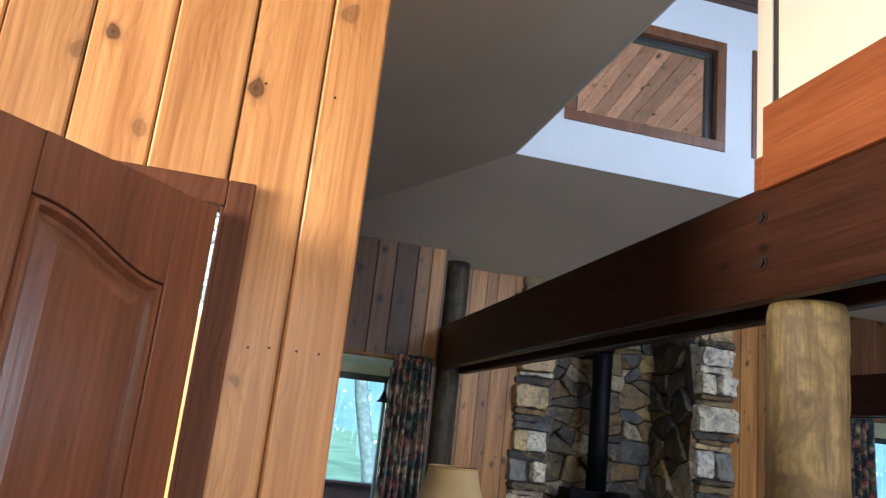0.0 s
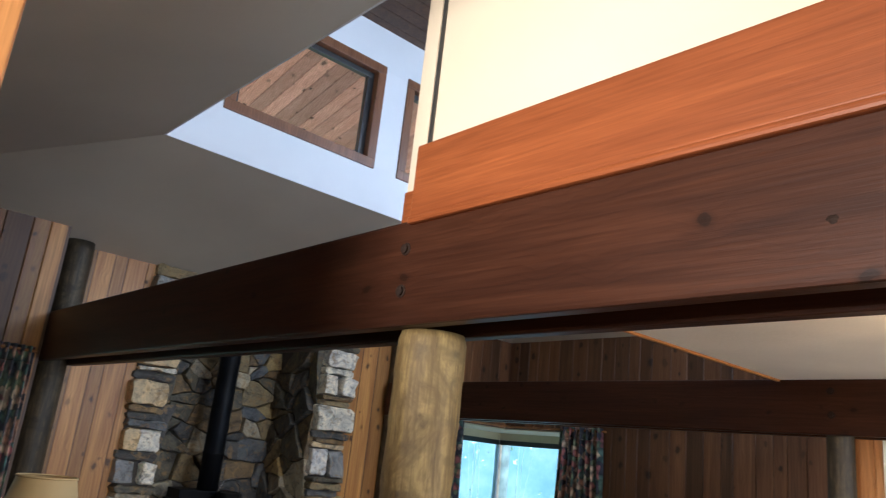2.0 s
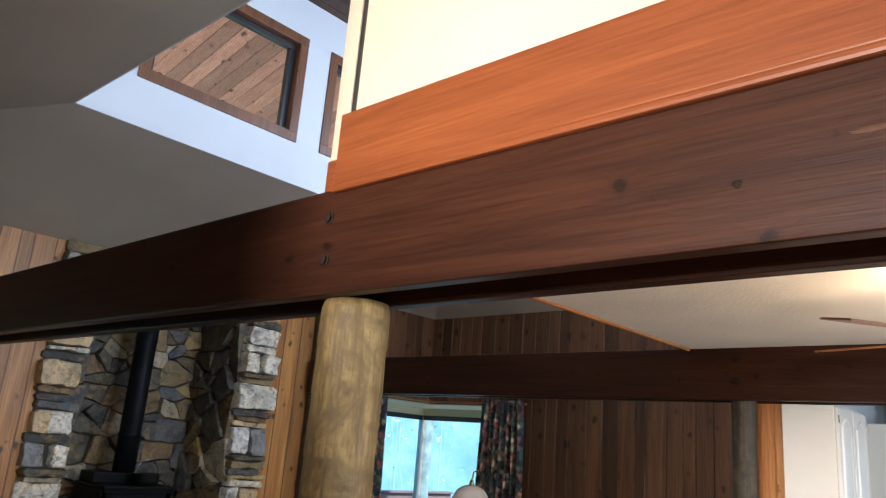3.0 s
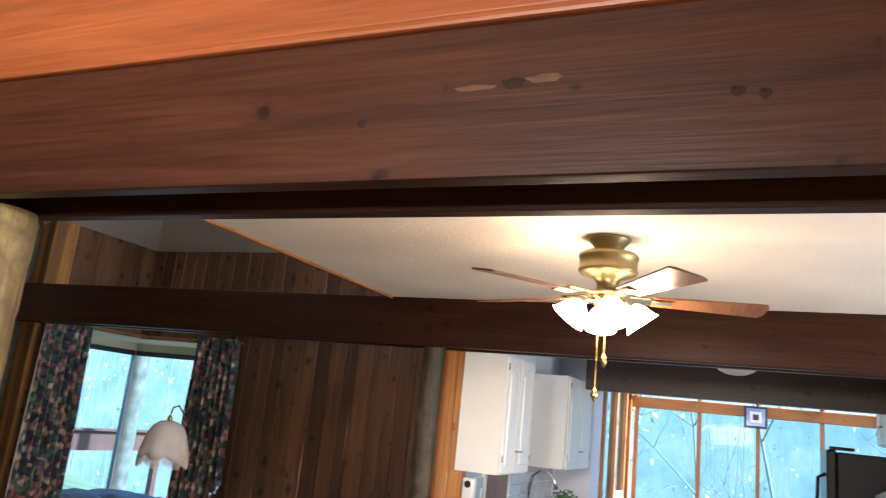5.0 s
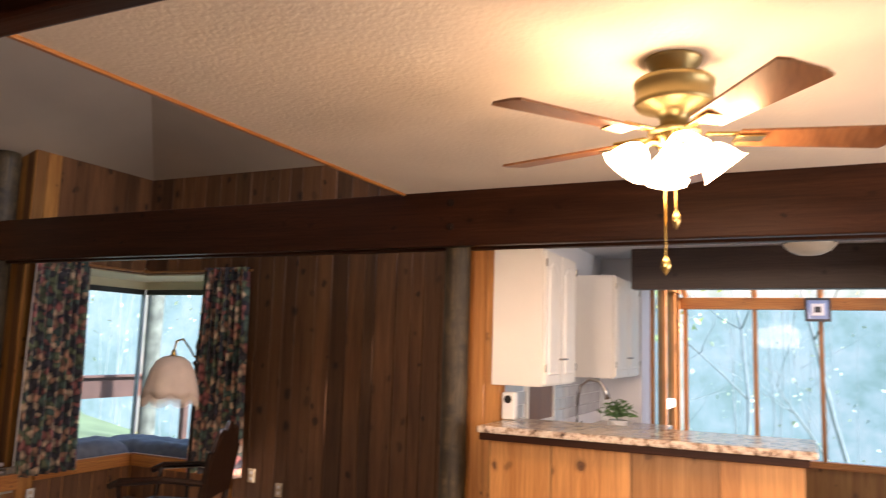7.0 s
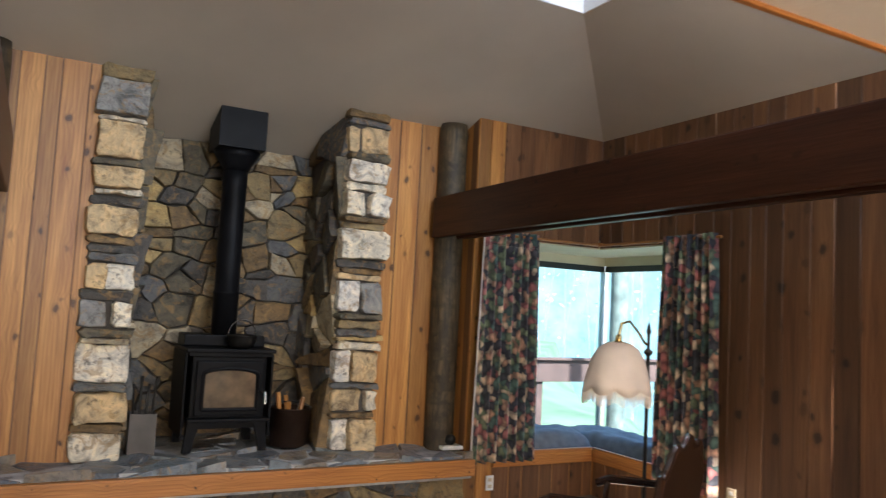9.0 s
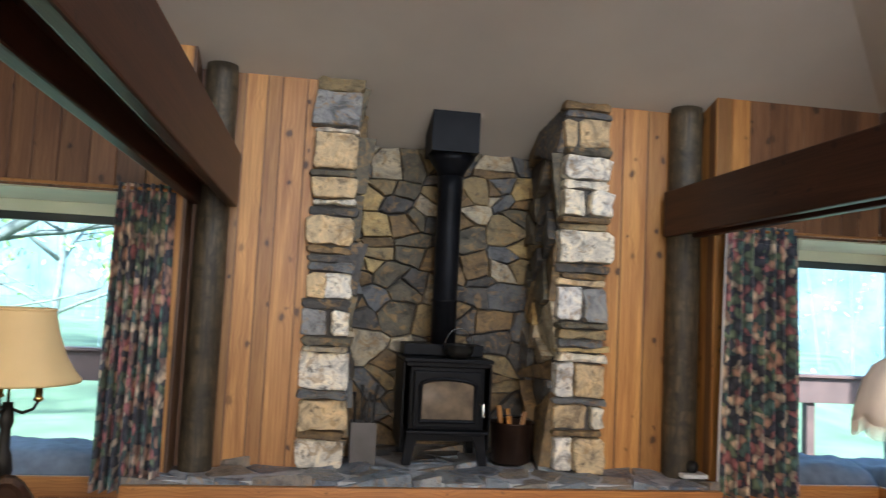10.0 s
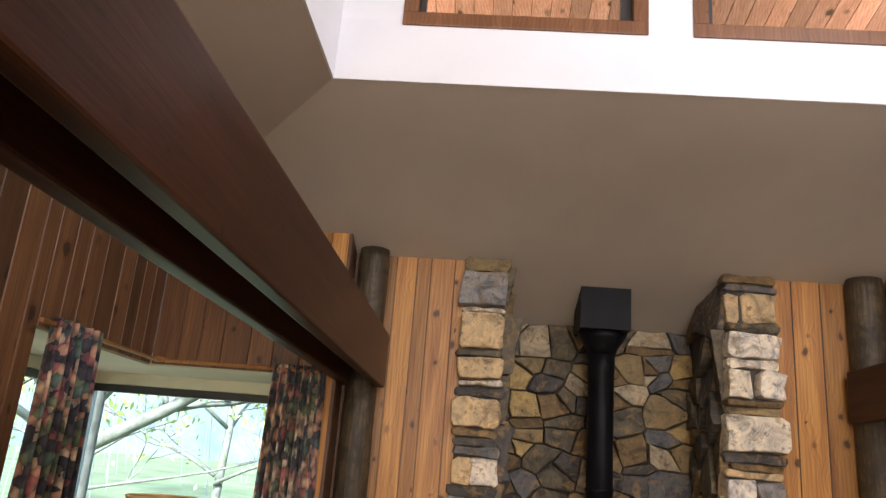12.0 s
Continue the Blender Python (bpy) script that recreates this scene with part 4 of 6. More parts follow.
hearth = solid("hearth", cube(XW + 0.98, 4.91, 5.76, YB + 0.03, 0.24, HZ - 0.012), GROUT, "raised hearth of grey slate flagstones", "hearth", "structure")
stone_field(hearth, XW + 0.98, 4.91, 5.725, YB + 0.03, 75, 1.0, 0.034, HEARTH, lambda u, v, w: (u, v, HZ - 0.032 + w), 0.011)
part("front_board", cube(XW + 0.98, 4.91, 5.70, 5.758, HZ - 0.155, HZ - 0.035, 0.006), BOARD_X, hearth, "honey-coloured front board")
base = solid("hearth_base", cube(XW + 0.98, 4.91, 5.90, YB, 0.0, 0.239), MORTAR, "stone base below the hearth", "stonework", "structure")
stone_field(base, XW + 0.98, 4.91, 0.0, 0.238, 26, 1.4, 0.05, STONE, lambda u, v, w: (u, 5.895 - w, v))


def wood_stove(x, y, z):
    s = empty("wood_stove", "black steel wood-burning stove with a sooty glass door", "stove", (x, y, z))
    part("body", cube(-0.26, 0.26, -0.20, 0.28, 0.22, 0.66, 0.012), BLACKMETAL, s)
    part("top_plate", cube(-0.31, 0.31, -0.25, 0.30, 0.69, 0.715, 0.006), BLACKMETAL, s)
    part("step_plate", cube(-0.29, 0.29, -0.22, 0.29, 0.66, 0.689, 0.004), BLACKMETAL, s)
    part("rear_shield", cube(-0.28, 0.28, 0.285, 0.30, 0.22, 0.80, 0.004), BLACKMETAL, s)
    part("upper_box", cube(-0.29, 0.29, 0.02, 0.284, 0.716, 0.80, 0.01), BLACKMETAL, s)
    part("side_shield", cube(-0.31, -0.295, -0.20, 0.29, 0.10, 0.685, 0.004), BLACKMETAL, s)
    part("side_shield", cube(0.295, 0.31, -0.20, 0.29, 0.10, 0.685, 0.004), BLACKMETAL, s)
    door = part("door", cube(-0.235, 0.235, -0.235, -0.202, 0.25, 0.63, 0.01), BLACKMETAL, s)
    bm = bmesh.new()
    outline = [(-0.175, 0.31), (0.175, 0.31)]
    arc = [(0.175 * math.cos(a), 0.53 + 0.035 * math.sin(a)) for a in [math.pi * k / 12 for k in range(13)]]
    pts = outline + arc
    f = [bm.verts.new((u, -0.239, v)) for u, v in pts]
    b = [bm.verts.new((u, -0.230, v)) for u, v in pts]
    bm.faces.new(f)
    bm.faces.new(b)
    for i in range(len(pts)):
        bm.faces.new((f[i], f[(i + 1) % len(pts)], b[(i + 1) % len(pts)], b[i]))
    part("door_glass", bm, STOVEGLASS, door, "soot-stained glass")
    ring = [(-0.19, -0.245, 0.295), (0.19, -0.245, 0.295)] + [(0.19 * math.cos(a), -0.245, 0.535 + 0.045 * math.sin(a)) for a in [math.pi * k / 12 for k in range(13)]] + [(-0.19, -0.245, 0.295)]
    part("door_rim", tube(ring, 0.013, 8), BLACKMETAL, door)
    part("handle", tube([(0.215, -0.25, 0.42), (0.235, -0.30, 0.42), (0.235, -0.31, 0.34)], 0.009, 8), CHROME, door)
    part("ash_lip", cube(-0.28, 0.28, -0.29, -0.19, 0.215, 0.238, 0.006), BLACKMETAL, s)
    for sx in (-1, 1):
        for sy, yy in ((-1, -0.2), (1, 0.24)):
            bm = bmesh.new()
            prof = [(0.29, 0.0), (0.235, 0.0), (0.215, 0.1), (0.18, 0.215), (0.27, 0.215)]
            a = [bm.verts.new((sx * u, yy - 0.025, v)) for u, v in prof]
            c = [bm.verts.new((sx * u, yy + 0.025, v)) for u, v in prof]
            bm.faces.new(a)
            bm.faces.new(c)
            for i in range(len(prof)):
                bm.faces.new((a[i], a[(i + 1) % len(prof)], c[(i + 1) % len(prof)], c[i]))
            part("leg", bm, BLACKMETAL, s)
    part("skirt", cube(-0.2, 0.2, -0.21, -0.195, 0.16, 0.214, 0.004), BLACKMETAL, s)
    top = 2.51 - z
    part("flue_pipe", lathe([(0.092, 0.80), (0.092, 1.10), (0.096, 1.105), (0.096, 1.12), (0.09, 1.125), (0.09, top - 0.18), (0.093, top - 0.17), (0.093, top - 0.02)], 28, (0.005, 0.13, 0)), BLACKMETAL, s, "matt black flue pipe", True)
    bm = lathe([(0.095, top - 0.05), (0.11, top - 0.01), (0.15, top + 0.05), (0.18, top + 0.10)], 28, (0.005, 0.13, 0))
    part("flue_flare", bm, BLACKMETAL, s, smooth=True)
    bm = bmesh.new()
    low = [bm.verts.new((u, v, top + 0.10)) for u, v in ((-0.175, -0.08), (0.171, -0.08), (0.171, 0.29), (-0.175, 0.29))]
    high = [bm.verts.new((u, v, vault(y + v) - z - 0.003)) for u, v in ((-0.175, -0.08), (0.171, -0.08), (0.171, 0.29), (-0.175, 0.29))]
    bm.faces.new(low)
    for i in range(4):
        bm.faces.new((low[i], low[(i + 1) % 4], high[(i + 1) % 4], high[i]))
    bm.faces.new(high)
    part("ceiling_box", bm, BLACKMETAL, s)
    return s


wood_stove(3.16, 6.42, HZ + 0.003)


def kettle_pot(x, y, z):
    p = empty("cooking_pot", "small dark iron pot with a wire bail handle on the stove", "pot", (x, y, z))
    part("bowl", lathe([(0.05, 0.0), (0.085, 0.02), (0.10, 0.05), (0.102, 0.085), (0.11, 0.09), (0.108, 0.096), (0.097, 0.09), (0.09, 0.03), (0.0, 0.018)], 24), IRON, p, smooth=True)
    part("bail_handle", tube([(0.10 * math.cos(a), 0, 0.085 + 0.12 * math.sin(a)) for a in [math.pi * k / 14 for k in range(15)]], 0.004, 6), CHROME, p)


kettle_pot(3.24, 6.28, HZ + 0.72)

pail = empty("ash_pail", "dark metal bucket with kindling beside the stove", "bucket", (3.66, 6.36, HZ + 0.003))
part("bucket", lathe([(0.0, 0.0), (0.13, 0.0), (0.135, 0.01), (0.155, 0.27), (0.163, 0.275), (0.163, 0.285), (0.148, 0.28), (0.12, 0.03), (0.0, 0.02)], 28), COPPER, pail, smooth=True)
part("bail_handle", tube([(0.155 * math.cos(a), 0.03 * math.sin(a), 0.27 + 0.05 * math.sin(a)) for a in [math.pi * k / 12 for k in range(13)]], 0.005, 6), IRON, pail)
for k in range(5):
    a = 1.3 * k
    part("kindling_stick", tube([(0.05 * math.cos(a), 0.05 * math.sin(a), 0.05), (0.1 * math.cos(a + 0.4), 0.09 * math.sin(a + 0.4), 0.33 + 0.03 * (k % 3))], 0.018, 7), STONE_PALE if k == 0 else CEDAR, pail)

tools = empty("fireplace_tool_bin", "dark metal bin holding fireplace tools", "tool bin", (2.60, 6.22, HZ + 0.003))
bm = bmesh.new()
for a in ((-0.085, 0.085, -0.07, -0.062, 0, 0.28), (-0.085, 0.085, 0.062, 0.07, 0, 0.28), (-0.085, -0.077, -0.062, 0.062, 0, 0.28), (0.077, 0.085, -0.062, 0.062, 0, 0.28), (-0.077, 0.077, -0.062, 0.062, 0, 0.01)):
    box(bm, *a)
part("bin", bm, plain("grey_sheet_metal", (0.085, 0.075, 0.068), 0.5, 0.3, vary=0.25), tools)
for k in range(4):
    u = -0.05 + 0.033 * k
    part("tool_handle", tube([(u, 0.0, 0.02), (u + 0.012 * (k - 1), 0.02, 0.40 + 0.05 * (k % 2)), (u + 0.02 * (k - 1), 0.02, 0.47 + 0.05 * (k % 2))], [0.008, 0.008, 0.013], 7), IRON, tools)

spk = empty("smart_speaker", "small black ball speaker on a white base on the hearth", "speaker", (4.82, 5.95, HZ + 0.003))
part("base", cube(-0.09, 0.09, -0.06, 0.06, 0, 0.03, 0.008), PLASTIC, spk)
part("ball", lathe([(0.0, 0.031), (0.03, 0.035), (0.045, 0.06), (0.045, 0.08), (0.03, 0.105), (0.0, 0.112)], 18), IRON, spk, smooth=True)


# ---- curtains, rods, cushions ----
def curtain(axis, a0, a1, face, out, z0, z1, seed):
    """Gathered cloth hanging in folds, wider at the hem, with a pinched heading."""
    c = empty("curtain", "dark floral printed curtain drawn open beside the bay", "curtain", group="bay window curtains")
    nu, nv = 110, 34
    folds = 7
    def sheet(lo, hi):
        bm = bmesh.new()
        grid = []
        for j in range(nv + 1):
            t = j / nv
            z = lo + (hi - lo) * t
            h = (z - z0) / (z1 - z0)
            row = []
            for i in range(nu + 1):
                s = i / nu
                amp = 0.034 + 0.016 * max(0.0, 1 - h)
                ph = folds * 2 * math.pi * s + 0.9 * math.sin(3 * s + seed) + 0.5 * noise.noise((s * 3, h * 2.0, seed))
                w = amp * math.sin(ph) + 0.008 * math.sin(2.3 * ph + seed) + 0.012 * noise.noise((s * 5, h * 3, seed + 5))
                spread = 0.86 + 0.14 * max(0.0, 1 - h) ** 0.7
                u = (a0 + a1) / 2 + (a1 - a0) * (s - 0.5) * spread + 0.006 * math.cos(ph)
                d = face + out * (0.085 + w)
                row.append(bm.verts.new((u, d, z) if axis == "x" else (d, u, z)))
            grid.append(row)
        for r0, r1 in zip(grid, grid[1:]):
            for i in range(nu):
                bm.faces.new((r0[i], r0[i + 1], r1[i + 1], r1[i]))
        return bm
    drop = part("drop", sheet(z0, z1 - 0.085), CURTAIN, c, smooth=True)
    head = part("ruffled_heading", sheet(z1 - 0.084, z1 + 0.03), CURTAIN, c, smooth=True)
    for o in (drop, head):
        m = o.modifiers.new("thickness", "SOLIDIFY")
        m.thickness = 0.004
    return c


ROD = 2.115
LINING = plain("white_curtain_lining", (0.75, 0.73, 0.70), 0.85, vary=0.05, scale=8)
curtain("x", 1.02, 1.39, YN, -1, 0.335, ROD, 1.0)
curtain("y", 4.56, 5.09, XW, 1, 0.33, ROD, 2.0)
hearth_curtain = curtain("x", 4.92, 5.52, YN, -1, 0.34, ROD, 3.0)
bm = bmesh.new()
for k in range(12):
    a, b = 0.34 + (ROD - 0.36) * k / 12, 0.34 + (ROD - 0.36) * (k + 1) / 12
    wa, wb = 0.035 * (1 - k / 12), 0.035 * (1 - (k + 1) / 12)
    bm.faces.new([bm.verts.new(p) for p in ((4.935 - wa, YN - 0.115, a), (4.98, YN - 0.06, a), (4.98, YN - 0.06, b), (4.935 - wb, YN - 0.115, b))])
bmesh.ops.remove_doubles(bm, verts=bm.verts, dist=0.0005)
part("lining", bm, LINING, hearth_curtain, "white lining showing at the edge").modifiers.new("thickness", "SOLIDIFY").thickness = 0.003
curtain("y", 4.49, 5.07, XE, -1, 0.31, ROD, 4.0)


def rod(xi, side, x_end, y_end):
    r = empty("curtain_rod", "pale wooden curtain rod round the bay corner", "curtain rod", group="curtain rods")
    xc, yc = xi - side * 0.075, YN - 0.075
    part("rod", tube([(x_end, yc, ROD), (xc + side * 0.02, yc, ROD)], 0.011, 10), TRIMWOOD, r)
    part("rod", tube([(xc, yc + 0.02, ROD), (xc, y_end, ROD)], 0.011, 10), TRIMWOOD, r)
    part("corner_joint", tube([(xc - side * 0.07, yc, ROD - 0.002), (xc, yc, ROD + 0.012), (xc, yc - 0.07, ROD - 0.002)], 0.014, 8), TRIMWOOD, r)
    part("bracket", tube([(xc, yc, ROD), (xi + side * 0.0, YN + 0.01, ROD + 0.02)], 0.009, 8), TRIMWOOD, r)


rod(XW, -1, 1.38, 4.5)
rod(XE, 1, 4.94, 4.5)


def pad(name, x0, x1, y0, y1, z0, h, label, seed):
    """A soft stuffed pad with bulged sides and creases."""
    nx, ny = max(6, int((x1 - x0) / 0.035)), max(6, int((y1 - y0) / 0.035))
    bm = bmesh.new()
    tops, lows = [], []
    for j in range(ny + 1):
        rt, rl = [], []
        for i in range(nx + 1):
            s, t = i / nx, j / ny
            edge = min(1, min(s, 1 - s) * (x1 - x0) / 0.07) ** 0.5 * min(1, min(t, 1 - t) * (y1 - y0) / 0.07) ** 0.5
            x, y = x0 + (x1 - x0) * s, y0 + (y1 - y0) * t
            n = 0.035 * noise.noise((x * 4, y * 4, seed)) + 0.014 * noise.noise((x * 13, y * 13, seed))
            rt.append(bm.verts.new((x, y, z0 + 0.02 + (h - 0.02 + n) * edge)))
            rl.append(bm.verts.new((x, y, z0)))
        tops.append(rt)
        lows.append(rl)
    for g in (tops, lows):
        for j in range(ny):
            for i in range(nx):
                bm.faces.new((g[j][i], g[j][i + 1], g[j + 1][i + 1], g[j + 1][i]))
    for j in range(ny):
        for i in (0, nx):
            bm.faces.new((tops[j][i], tops[j + 1][i], lows[j + 1][i], lows[j][i]))
    for i in range(nx):
        for j in (0, ny):
            bm.faces.new((tops[j][i], tops[j][i + 1], lows[j][i + 1], lows[j][i]))
    return solid(name, bm, CUSHION, label, "cushion", smooth=True, group="window seat cushions")


SEAT = 0.363
pad("seat_cushion", 0.12, 1.15, YN + 0.05, 6.52, SEAT, 0.15, "slate-blue stuffed cushion on the window seat", 1)
pad("seat_cushion", -0.45, 0.10, 4.68, 6.52, SEAT, 0.13, "slate-blue stuffed cushion on the window seat", 2)
pad("seat_cushion", 5.21, 6.25, YN + 0.06, 6.52, SEAT, 0.14, "slate-blue stuffed cushion on the window seat", 3)
pad("seat_cushion", 6.28, 6.82, 4.72, 6.52, SEAT, 0.12, "slate-blue stuffed cushion on the window seat", 4)


# ---- floor lamps and chairs ----
def candelabra_lamp(x, y):
    l = empty("floor_lamp", "dark bronze floor lamp with a parchment bell shade", "floor lamp", (x, y, 0))
    part("base", lathe([(0.0, 0.0), (0.15, 0.0), (0.15, 0.015), (0.12, 0.03), (0.05, 0.045), (0.03, 0.07), (0.02, 0.12)], 28), IRON, l, smooth=True)
    part("stem", lathe([(0.02, 0.1), (0.02, 0.72), (0.03, 0.74), (0.022, 0.77), (0.035, 0.82), (0.028, 0.88), (0.02, 0.9), (0.018, 0.97), (0.026, 1.0), (0.018, 1.07)], 20), IRON, l, smooth=True)
    for k in range(3):
        a = 2 * math.pi * k / 3 + 0.15
        c, s = math.cos(a), math.sin(a)
        arm = part("arm", tube([(0.015 * c, 0.015 * s, 1.045), (0.05 * c, 0.05 * s, 1.03), (0.085 * c, 0.085 * s, 1.045), (0.10 * c, 0.10 * s, 1.075)], 0.006, 8), IRON, l)
        part("candle_cup", lathe([(0.006, 1.07), (0.02, 1.08), (0.014, 1.09), (0.013, 1.14), (0.0, 1.145)], 12, (0.10 * c, 0.10 * s, 0)), BRASS, arm, smooth=True)
    prof = [(0.238, 1.145), (0.24, 1.155), (0.215, 1.185), (0.182, 1.24), (0.154, 1.32), (0.134, 1.405), (0.133, 1.415)]
    bm = bmesh.new()
    rings = []
    for r, z in prof:
        rings.append([bm.verts.new((r * math.cos(2 * math.pi * i / 48) * (1 + 0.012 * abs(math.cos(4 * 2 * math.pi * i / 48))), r * math.sin(2 * math.pi * i / 48) * (1 + 0.012 * abs(math.cos(4 * 2 * math.pi * i / 48))), z)) for i in range(48)])
    for a, b in zip(rings, rings[1:]):
        for i in range(48):
            bm.faces.new((a[i], a[(i + 1) % 48], b[(i + 1) % 48], b[i]))
    sh = part("shade", bm, SHADE, l, "parchment bell shade", True)
    sh.modifiers.new("thickness", "SOLIDIFY").thickness = 0.003
    part("shade_trim", tube([(0.134 * math.cos(2 * math.pi * i / 32), 0.134 * math.sin(2 * math.pi * i / 32), 1.413) for i in range(33)], 0.006, 6), SHADE, l)
    part("finial", lathe([(0.006, 1.0), (0.006, 1.39), (0.012, 1.40), (0.0, 1.41)], 10), BRASS, l, smooth=True)
    return l


candelabra_lamp(1.157, 4.13)


def bridge_lamp(x, y, dx, dy):
    """Pole lamp whose fringed, scalloped shade hangs from a curved arm."""
    l = empty("floor_lamp", "bronze bridge lamp with a fringed cream scalloped shade", "floor lamp", (x, y, 0))
    part("base", lathe([(0.0, 0.0), (0.14, 0.0), (0.14, 0.015), (0.06, 0.04), (0.02, 0.09)], 24), IRON, l, smooth=True)
    part("pole", lathe([(0.011, 0.08), (0.011, 1.15), (0.017, 1.16), (0.017, 1.18), (0.011, 1.19), (0.011, 1.30), (0.024, 1.315), (0.024, 1.33), (0.009, 1.34), (0.009, 1.42), (0.015, 1.435), (0.008, 1.47), (0.0, 1.50)], 14), IRON, l, smooth=True)
    d = Vector((dx, dy, 0))
    part("arm", tube([(0, 0, 1.36), tuple(d * 0.12 + Vector((0, 0, 1.37))), tuple(d * 0.35 + Vector((0, 0, 1.43))), tuple(d * 0.65 + Vector((0, 0, 1.49))), tuple(d * 0.92 + Vector((0, 0, 1.475))), tuple(d + Vector((0, 0, 1.40)))], 0.007, 8), BRASS, l)
    part("socket", lathe([(0.012, 1.36), (0.022, 1.37), (0.015, 1.41), (0.0, 1.42)], 12, (dx, dy, 0)), BRASS, l, smooth=True)
    bm = bmesh.new()
    n = 64
    rings = []
    for r, z, sc in ((0.032, 1.375, 0), (0.068, 1.366, 0), (0.112, 1.335, 0.01), (0.148, 1.275, 0.03), (0.172, 1.19, 0.04), (0.185, 1.145, 0.05), (0.19, 1.12, 0.06)):
        ring = []
        for i in range(n):
            a = 2 * math.pi * i / n
            lobe = abs(math.sin(4 * a))
            rr = r * (1 - sc * (1 - lobe))
            ring.append(bm.verts.new((dx + rr * math.cos(a), dy + rr * math.sin(a), z - (0.03 * lobe if z < 1.13 else 0))))
        rings.append(ring)
    for a, b in zip(rings, rings[1:]):
        for i in range(n):
            bm.faces.new((a[i], a[(i + 1) % n], b[(i + 1) % n], b[i]))
    sh = part("shade", bm, SHADE_PINK, l, "cream scalloped cloth shade", True)
    sh.modifiers.new("thickness", "SOLIDIFY").thickness = 0.003
    bm = bmesh.new()
    for i in range(150):
        a = 2 * math.pi * i / 150
        lobe = abs(math.sin(4 * a))
        r = 0.19 * (1 - 0.06 * (1 - lobe))
        z = 1.122 - 0.03 * lobe
        tube([(dx + r * math.cos(a), dy + r * math.sin(a), z), (dx + r * math.cos(a) + rng.uniform(-0.004, 0.004), dy + r * math.sin(a), z - 0.06)], [0.0035, 0.002], 4, bm)
    part("fringe", bm, SHADE_PINK, sh)
    return l


bridge_lamp(4.967, 4.0, -0.222, 0.0)


def carved_chair(x, y, turn, label):
    """Rocker-like armchair with a rounded carved back."""
    c = empty("armchair", label, "chair", (x, y, 0), "wooden armchairs")
    c.rotation_euler[2] = radians(turn)
    part("seat_frame", cube(-0.26, 0.26, -0.26, 0.25, 0.37, 0.415, 0.012), CHAIRWOOD, c)
    part("seat_cushion", cube(-0.25, 0.25, -0.25, 0.22, 0.416, 0.48, 0.025), LEATHER, c, "dark leather seat")
    prof = []
    for k in range(33):
        s = -1 + 2 * k / 32
        prof.append((0.25 * s, 0.96 - 0.14 * abs(s) ** 2.2 + 0.022 * math.cos(11 * s)))
    bm = bmesh.new()
    f, b = [], []
    outline = [(-0.23, 0.55)] + prof + [(0.23, 0.55)]
    for u, v in outline:
        yy = 0.24 + 0.16 * (v - 0.45)
        f.append(bm.verts.new((u, yy - 0.016, v)))
        b.append(bm.verts.new((u, yy + 0.016, v)))
    bm.faces.new(f)
    bm.faces.new(b)
    for i in range(len(outline)):
        bm.faces.new((f[i], f[(i + 1) % len(outline)], b[(i + 1) % len(outline)], b[i]))
    part("back_panel", bm, CHAIRWOOD, c)
    part("crest_rail", tube([(u, 0.24 + 0.16 * (v - 0.45), v) for u, v in prof], 0.02, 8), CHAIRWOOD, c, "polished carved crest")
    for s in (-1, 1):
        part("back_post", tube([(s * 0.235, 0.24, 0.0), (s * 0.235, 0.235, 0.45), (s * 0.25, 0.30, 0.83)], 0.02, 8), CHAIRWOOD, c)
        part("arm", tube([(s * 0.26, 0.27, 0.66), (s * 0.30, 0.05, 0.68), (s * 0.31, -0.2, 0.66), (s * 0.29, -0.27, 0.63)], [0.018, 0.02, 0.024, 0.02], 8), CHAIRWOOD, c)
        part("arm_post", tube([(s * 0.25, -0.22, 0.44), (s * 0.30, -0.21, 0.65)], 0.016, 8), CHAIRWOOD, c)
        part("front_leg", tube([(s * 0.24, -0.22, 0.0), (s * 0.25, -0.23, 0.42)], [0.018, 0.024], 8), CHAIRWOOD, c)
    return c


carved_chair(4.43, 3.6, 203, "dark polished wooden armchair before the bay window")
carved_chair(0.90, 3.26, 172, "dark wooden armchair with a carved scalloped crest")
carved_chair(1.22, 3.72, 195, "dark wooden armchair with a carved scalloped crest")


